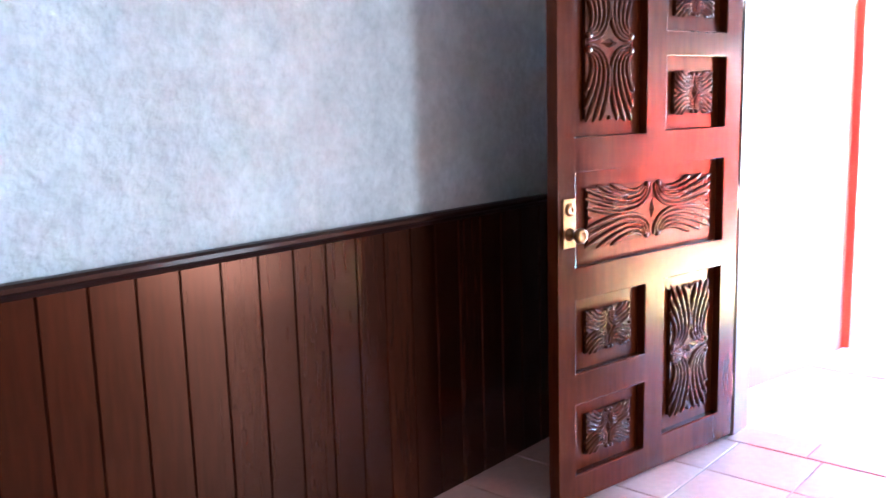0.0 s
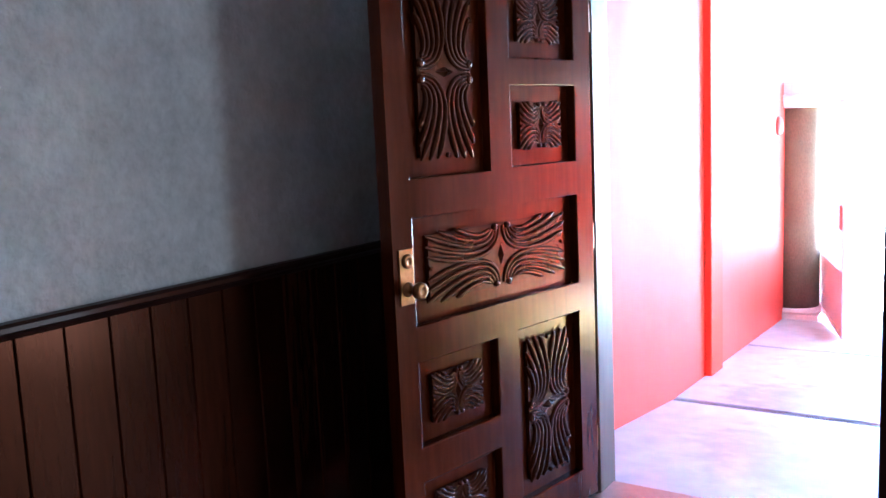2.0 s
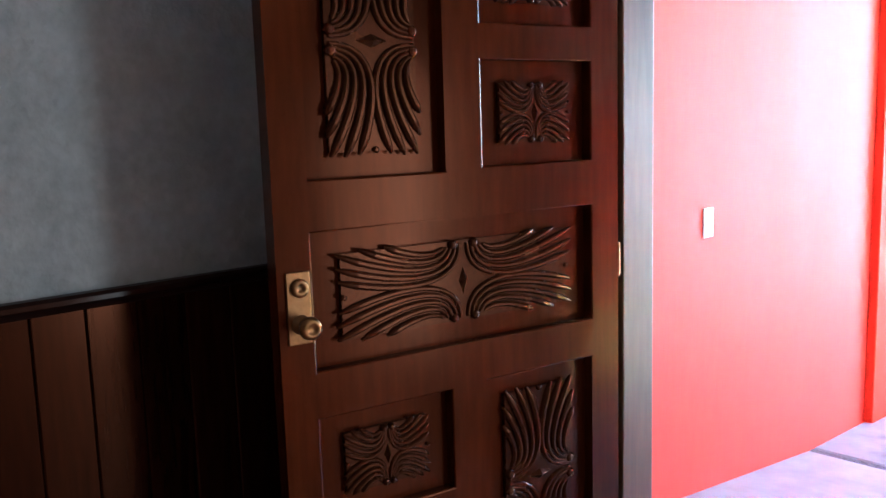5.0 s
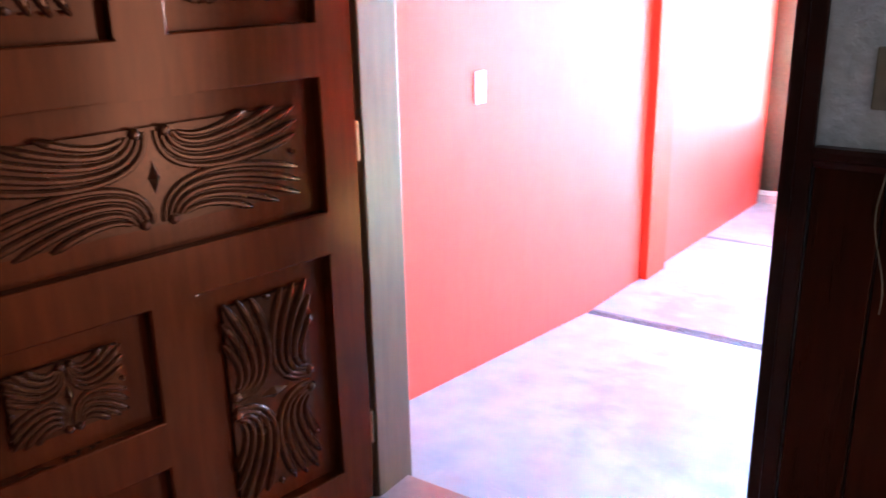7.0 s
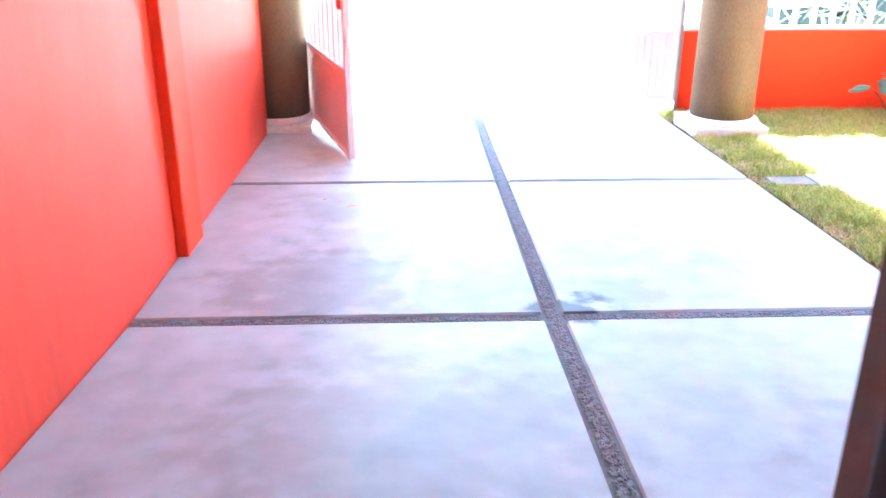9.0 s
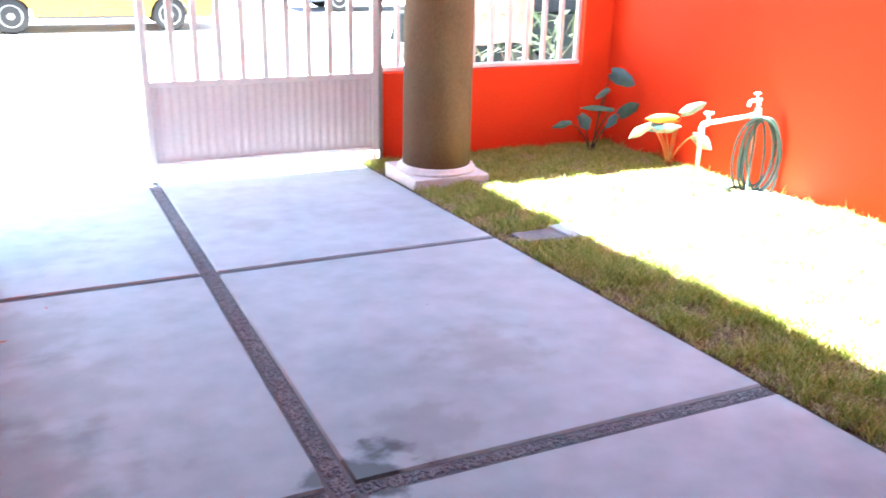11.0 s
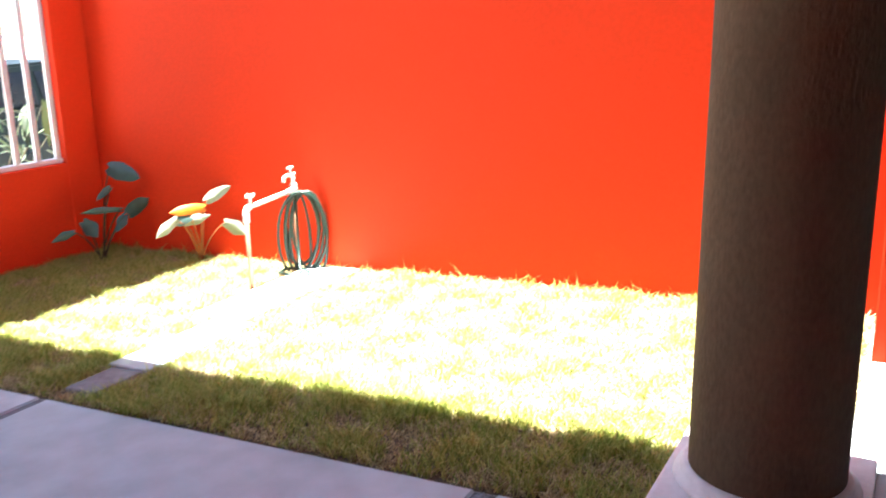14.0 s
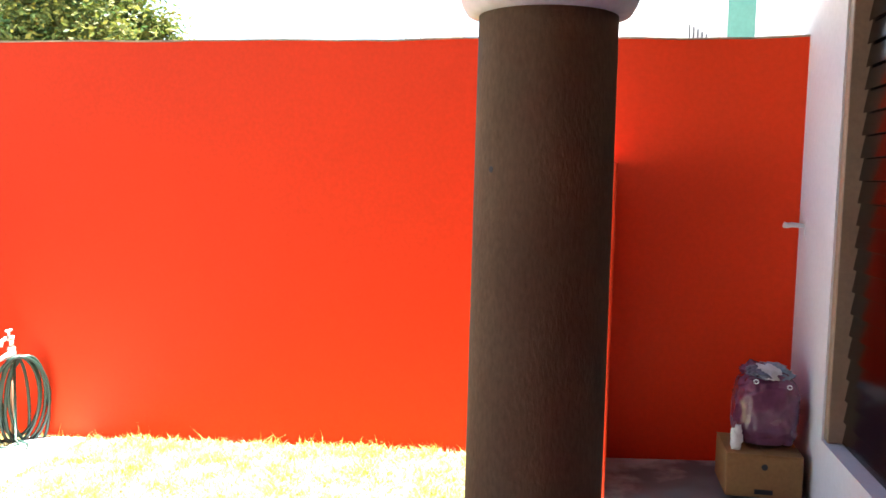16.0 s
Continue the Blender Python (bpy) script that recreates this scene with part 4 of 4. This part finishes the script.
tube(bm, [(0, 0.004, 0.0), (-0.01, 0.06, 0.004), (-0.015, 0.085, 0.0), (-0.018, 0.10, 0.004)], 0.011, 10, r_end=0.015)
part("arm", bm, M_WHITE, hook, "", True)


# ---- vehicles ----
def car(name, label, paint):
    c = empty(name, 0, 0, 0)
    tagged(c, label, "car")
    L, W = 4.35, 1.68
    low = ((-2.12, 0.34), (-2.17, 0.55), (-2.10, 0.86), (-1.35, 0.94), (0.75, 0.94), (1.95, 0.78), (2.15, 0.58), (2.13, 0.32))
    bm = bmesh.new()
    wheel_x = (-1.30, 1.32)
    outline = list(low)
    bottom = []
    for wx in sorted(wheel_x, reverse=True):
        for k in range(9):
            a = math.pi * k / 8
            bottom.append((wx + 0.35 * math.cos(a), 0.26 + 0.37 * math.sin(a)))
    outline += [(2.0, 0.24)] + bottom + [(-2.0, 0.24)]
    prof = [bm.verts.new((x, -W / 2 + (0.06 if z > 0.8 else 0.0), z)) for x, z in outline]
    f = bm.faces.new(prof)
    ext_ = bmesh.ops.extrude_face_region(bm, geom=[f])
    for g_ in ext_["geom"]:
        if isinstance(g_, bmesh.types.BMVert):
            g_.co.y = -g_.co.y
    bmesh.ops.bevel(bm, geom=[e for e in bm.edges if len(e.link_faces) == 2 and e.calc_face_angle(0) > 1.2], offset=0.03, segments=2, affect="EDGES")
    part("body", bm, paint, c)
    cab = ((-1.75, 0.92), (-1.15, 1.36), (0.35, 1.40), (1.15, 0.92))
    bm = bmesh.new()
    f = bm.faces.new([bm.verts.new((x, -W / 2 + 0.10 + (0.16 if z > 1.2 else 0), z)) for x, z in cab])
    ext_ = bmesh.ops.extrude_face_region(bm, geom=[f])
    for g_ in ext_["geom"]:
        if isinstance(g_, bmesh.types.BMVert):
            g_.co.y = -g_.co.y
    bmesh.ops.bevel(bm, geom=bm.edges[:], offset=0.03, segments=2, affect="EDGES")
    part("cabin", bm, paint, c)
    for s in (-1, 1):
        for x0, x1 in ((-1.22, -0.35), (-0.28, 0.62)):
            bm = bmesh.new()
            q = []
            for x, z in ((x0 - 0.12 if x0 < -1 else x0, 0.97), (x1 + (0.18 if x1 > 0.5 else 0), 0.97), (x1 - (0.12 if x1 > 0.5 else 0), 1.30), (x0 + 0.12 if x0 < -1 else x0, 1.30)):
                y = W / 2 - 0.095 - 0.16 * (z - 0.92) / 0.48
                q.append((x, y, z))
            vs2 = [bm.verts.new((x, s * (y + 0.006), z)) for x, y, z in q] + [bm.verts.new((x, s * (y + 0.012), z)) for x, y, z in q]
            for f4 in ((0, 1, 2, 3), (4, 5, 6, 7), (0, 1, 5, 4), (1, 2, 6, 5), (2, 3, 7, 6), (3, 0, 4, 7)):
                bm.faces.new([vs2[i] for i in f4])
            part("side_window", bm, M_CARGLASS, c)
        bm = bmesh.new()
        box(bm, -0.9, 0.9, s * W / 2 - 0.012, s * W / 2 + 0.012, 0.245, 0.285)
        part("sill_trim", bm, M_TRIM, c)
    for x0, x1 in ((-2.24, -2.10), (2.08, 2.22)):
        bm = bmesh.new()
        box(bm, x0, x1, -W / 2 + 0.03, W / 2 - 0.03, 0.34, 0.54)
        bevel(bm, 0.03, 2)
        part("bumper", bm, M_TRIM, c)
    for wx in wheel_x:
        for s in (-1, 1):
            bm = bmesh.new()
            lathe(bm, [(0.19, -0.09), (0.28, -0.09), (0.30, -0.06), (0.30, 0.06), (0.28, 0.09), (0.19, 0.09)], 36, (wx, s * (W / 2 - 0.10), 0.30), "y")
            w = part("wheel", bm, M_TYRE, c, "black tyre", True)
            bm = bmesh.new()
            lathe(bm, [(0.195, s * 0.070), (0.19, s * 0.094), (0.165, s * 0.088), (0.12, s * 0.075), (0.06, s * 0.085), (0.055, s * 0.10), (0.02, s * 0.102)], 30, (wx, s * (W / 2 - 0.10), 0.30), "y")
            rim = part("rim", bm, M_RIM, w, "pale steel wheel cover", True)
            for k in range(10):
                a = 2 * math.pi * k / 10
                bm = bmesh.new()
                lathe(bm, [(0.017, s * 0.079), (0.015, s * 0.087)], 10, (wx + 0.128 * math.cos(a), s * (W / 2 - 0.10), 0.30 + 0.128 * math.sin(a)), "y")
                part("vent_hole", bm, M_TRIM, rim)
    return c


taxi = car("taxi", "yellow taxi parked across the street", M_YELLOW)
taxi.matrix_basis = pose(2.04, 18.1, gz(18) - 0.07, 0, 0, 0)
txt = bpy.data.curves.new("lettering", "FONT")
txt.body, txt.size, txt.extrude = "COLIMA COL.", 0.11, 0.002
tmp = bpy.data.objects.new("lettering", txt)
tm = bpy.data.meshes.new_from_object(tmp)
bpy.data.objects.remove(tmp)
tm.materials.append(M_TRIM)
lt = new("lettering", tm)
lt.parent = taxi
lt.matrix_basis = pose(0.05, -0.845, 0.40, 90, 0, 0)
other = car("parked_car", "dark teal car parked beyond the bar grille", M_TEAL)
other.matrix_basis = pose(7.3, 10.0, gz(10.0) - 0.07, 0, 0, 4)
far_car = car("parked_car", "dark blue car parked farther along the street", M_NAVY)
far_car.matrix_basis = pose(9.0, 21.5, gz(20) - 0.07, 0, 0, 0)

# ---- shrub outside the bars ----
shrub = empty("shrub", 5.0, 7.25, gz(7.25))
tagged(shrub, "leafy green shrub outside the front wall", "shrub")
rs = random.Random(11)
bm = bmesh.new()
for k in range(9):
    a = rs.uniform(0, 6.28)
    tube(bm, [(0, 0, -0.02), (0.15 * math.cos(a), 0.1 * math.sin(a), 0.4), (0.55 * math.cos(a), 0.22 * math.sin(a), rs.uniform(0.6, 1.1))], 0.010, 6, r_end=0.004)
part("stems", bm, M_STEM, shrub)
bm = bmesh.new()
for k in range(95):
    a, r = rs.uniform(0, 6.28), rs.uniform(0.1, 1.0)
    p = Vector((0.8 * r * math.cos(a), 0.26 * r * math.sin(a), rs.uniform(0.25, 1.15)))
    d = Vector((rs.uniform(-1, 1), rs.uniform(-1, 0.4), rs.uniform(-0.7, 0.5))).normalized() * rs.uniform(0.16, 0.32)
    leaf_mesh(bm, p, p + d, rs.uniform(0.022, 0.042), 0.25, k)
part("foliage", bm, M_SHRUB, shrub, "", True)


# ---- beyond the garden wall ----
def tree(x, y, zb, h, rad, seed, n):
    rr = random.Random(seed)
    t = empty("tree", x, y, zb)
    tagged(t, "leafy yellow-green tree beyond the garden wall", "tree")
    bm = bmesh.new()
    tube(bm, [(0, 0, 0), (0.05, 0.02, h * 0.35), (0.0, 0.1, h * 0.6)], 0.16, 10, r_end=0.08)
    ends = []
    for k in range(9):
        a = rr.uniform(0, 6.28)
        e = Vector((rad * 0.75 * math.cos(a), rad * 0.75 * math.sin(a), h * rr.uniform(0.55, 0.95)))
        tube(bm, [(0.02, 0.05, h * 0.42), (e.x * 0.45, e.y * 0.45, h * 0.6), e], 0.06, 7, r_end=0.012)
        ends.append(e)
    part("trunk", bm, M_BARK, t)
    verts, faces = [], []
    clumps = [(e + Vector((rr.gauss(0, 0.35), rr.gauss(0, 0.35), rr.gauss(0, 0.3))), rr.uniform(0.35, 0.75)) for e in ends for _ in range(6)]
    for _ in range(n):
        c, cr = rr.choice(clumps)
        p = c + Vector((rr.gauss(0, 1), rr.gauss(0, 1), rr.gauss(0, 0.8))) * cr * 0.50
        a = Vector((rr.uniform(-1, 1), rr.uniform(-1, 1), rr.uniform(-0.6, 0.4))).normalized() * rr.uniform(0.032, 0.066)
        b = a.cross(Vector((rr.uniform(-1, 1), rr.uniform(-1, 1), rr.uniform(-1, 1)))).normalized() * a.length * 0.42
        k = len(verts)
        verts += [p - a, p + b, p + a, p - b]
        faces.append((k, k + 1, k + 2, k + 3))
    me = bpy.data.meshes.new("crown")
    me.from_pydata([tuple(v) for v in verts], [], faces)
    me.materials.append(M_LEAFT)
    cr_ = new("crown", me)
    cr_.parent = t
    return t


# patches on the driveway: a damp stain beside the crossing joint, painted shade by the house and at left, faint dark
# blotches elsewhere
def stain_and_shade(m, cx, cy, rad, dark):
    n, l = m.node_tree.nodes, m.node_tree.links
    p = n["Principled BSDF"]
    src = p.inputs["Base Color"].links[0].from_socket
    co = n.new("ShaderNodeTexCoord")
    nz = n.new("ShaderNodeTexNoise")
    nz.inputs["Scale"].default_value, nz.inputs["Detail"].default_value = 7.0, 6.0
    l.new(co.outputs["Object"], nz.inputs["Vector"])
    sp = n.new("ShaderNodeMapping")
    sp.inputs["Location"].default_value = (-cx, -cy, 0)
    l.new(co.outputs["Object"], sp.inputs[0])
    fl = n.new("ShaderNodeVectorMath")
    fl.operation = "MULTIPLY"
    fl.inputs[1].default_value = (1, 1, 0)
    l.new(sp.outputs[0], fl.inputs[0])
    ln = n.new("ShaderNodeVectorMath")
    ln.operation = "LENGTH"
    l.new(fl.outputs[0], ln.inputs[0])
    sub = n.new("ShaderNodeMath")
    sub.operation = "MULTIPLY_ADD"
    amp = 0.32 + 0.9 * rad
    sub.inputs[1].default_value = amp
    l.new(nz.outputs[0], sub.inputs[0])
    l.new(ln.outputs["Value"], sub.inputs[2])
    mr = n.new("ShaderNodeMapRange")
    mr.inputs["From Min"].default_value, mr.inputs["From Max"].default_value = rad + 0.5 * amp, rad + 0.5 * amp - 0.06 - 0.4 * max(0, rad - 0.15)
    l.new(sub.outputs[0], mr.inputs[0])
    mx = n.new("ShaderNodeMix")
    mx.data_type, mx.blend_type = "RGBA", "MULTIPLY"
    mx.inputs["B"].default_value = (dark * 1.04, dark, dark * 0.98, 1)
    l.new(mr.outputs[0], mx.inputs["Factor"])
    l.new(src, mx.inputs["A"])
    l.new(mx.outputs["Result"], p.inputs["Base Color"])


stain_and_shade(M_CONC, 1.76, 2.37, 0.17, 0.25)
# Shade and dirt of the house corner, painted into the slab colour.
stain_and_shade(M_CONC, 4.75, 0.75, 0.75, 0.34)
stain_and_shade(M_CONC, 2.02, 2.55, 0.19, 0.84)
stain_and_shade(M_CONC, 2.05, 5.15, 0.22, 0.90)
stain_and_shade(M_CONC, 0.9, 3.3, 0.35, 0.90)
# Next two paint roof shade and brownish dirt into the left slabs.
stain_and_shade(M_CONC, 1.1, 1.3, 0.75, 0.84)
stain_and_shade(M_CONC, 0.7, 2.7, 0.5, 0.78)
stain_and_shade(M_CONC, 0.75, 3.9, 0.4, 0.85)
stain_and_shade(M_CONC, 2.6, 1.2, 0.45, 0.86)
stain_and_shade(M_CONC, 2.5, 3.0, 0.25, 0.88)
stain_and_shade(M_CONC, 0.8, 5.2, 0.5, 0.87)

# small litter on the slabs
for i, (x, y, s) in enumerate(((0.78, 3.83, 0.05), (0.62, 3.98, 0.03), (0.95, 4.18, 0.025), (1.42, 2.10, 0.02), (2.47, 3.54, 0.014), (2.98, 1.98, 0.014), (2.66, 1.95, 0.012))):
    bm = bmesh.new()
    leaf_mesh(bm, (-s / 2, 0, 0.006), (s / 2, 0.3 * s, 0.008), s * 0.22, 0.02, i)
    lf = obj("fallen_leaf", bm, M_STEM if i > 2 else M_LEAFY, True)
    lf.matrix_basis = pose(x, y, gz(y), 0, 0, 50 * i)
    tagged(lf, "small dry fallen leaf on the concrete", "leaf", "fallen leaves")

bm = bmesh.new()
tube(bm, [(12.0, 3.79, -0.3), (12.0, 3.79, 5.5)], 0.025, 8)
tagged(obj("steel_pole", bm, M_STEEL, True), "thin steel pole behind the garden wall", "pole")
bm = bmesh.new()
box(bm, 12.3, 13.2, 3.22, 3.72, 3.30, 4.6)
box(bm, 12.3, 13.2, 3.26, 3.68, -0.3, 3.30)
bevel(bm, 0.03, 1)
tagged(obj("roof_hut", bm, M_BUILDING), "pale rendered roof hut behind the wall", "hut")
tree(13.0, 10.3, -0.1, 4.8, 2.3, 3, 90000)
bld = empty("house_far", 12.0, -1.8, -0.1)
tagged(bld, "pale weathered house behind the garden wall", "house")
bm = bmesh.new()
box(bm, 0, 5, -6.0, 3.1, 0, 6.2)
part("wall", bm, M_BUILDING, bld)
bm = bmesh.new()
box(bm, -0.06, 5.1, -6.1, 3.2, 6.2, 6.4)
part("roof", bm, M_SIDE, bld)
bm = bmesh.new()
box(bm, -0.02, 0.0, 1.30, 1.62, 2.7, 5.0)
part("painted_band", bm, M_GREENP, bld, "green painted band")
for k in range(5):
    bm = bmesh.new()
    box(bm, -0.05, -0.03, 1.86 + 0.05 * k, 1.875 + 0.05 * k, 2.6, 3.26 + 0.03 * k)
    part("railing_bar", bm, M_TRIM, bld)

# ---- pieces: tiles and planks last ----
floor_room = tagged(empty("floor_room", 0, 0, FI), "terracotta tiled room floor", "floor", kind="structure")
TS = 0.345
bm = bmesh.new()
box(bm, -TS / 2 + 0.004, TS / 2 - 0.004, -TS / 2 + 0.004, TS / 2 - 0.004, -0.006, 0.0)
bmesh.ops.bevel(bm, geom=[e for e in bm.edges if e.verts[0].co.z > -0.001 and e.verts[1].co.z > -0.001], offset=0.002, segments=1, affect="EDGES")
tile = bpy.data.meshes.new("tile")
bm.to_mesh(tile)
bm.free()
tile.materials.append(M_TILE)
for i in range(16):
    for j in range(15):
        piece("tile", tile, floor_room, Matrix.Translation((-0.09 + TS * (i + 0.5), -0.365 - TS * (j + 0.5), 0)))
bm = bmesh.new()
box(bm, -0.168, 0.168, -0.092, 0.092, -0.006, 0.0)
half_tile = bpy.data.meshes.new("tile")
bm.to_mesh(half_tile)
bm.free()
half_tile.materials.append(M_TILE)
for i in range(3):
    piece("tile", half_tile, floor_room, Matrix.Translation((0.708 + 0.34 * i, -0.265, 0)))
for k in range(-30, 10):
    y = -1.65 - PW / 2 + PW * k
    if -5.55 < y < -0.42:
        piece("plank", pm, wains, Matrix.Translation((0, y + 3, 0)))
for k in range(3):
    piece("plank", pm_front, wains_front, Matrix.Translation((-0.294 + 0.066 + PW * k, 0, 0)) @ pose(0, 0, 0, 0, 0, -90))
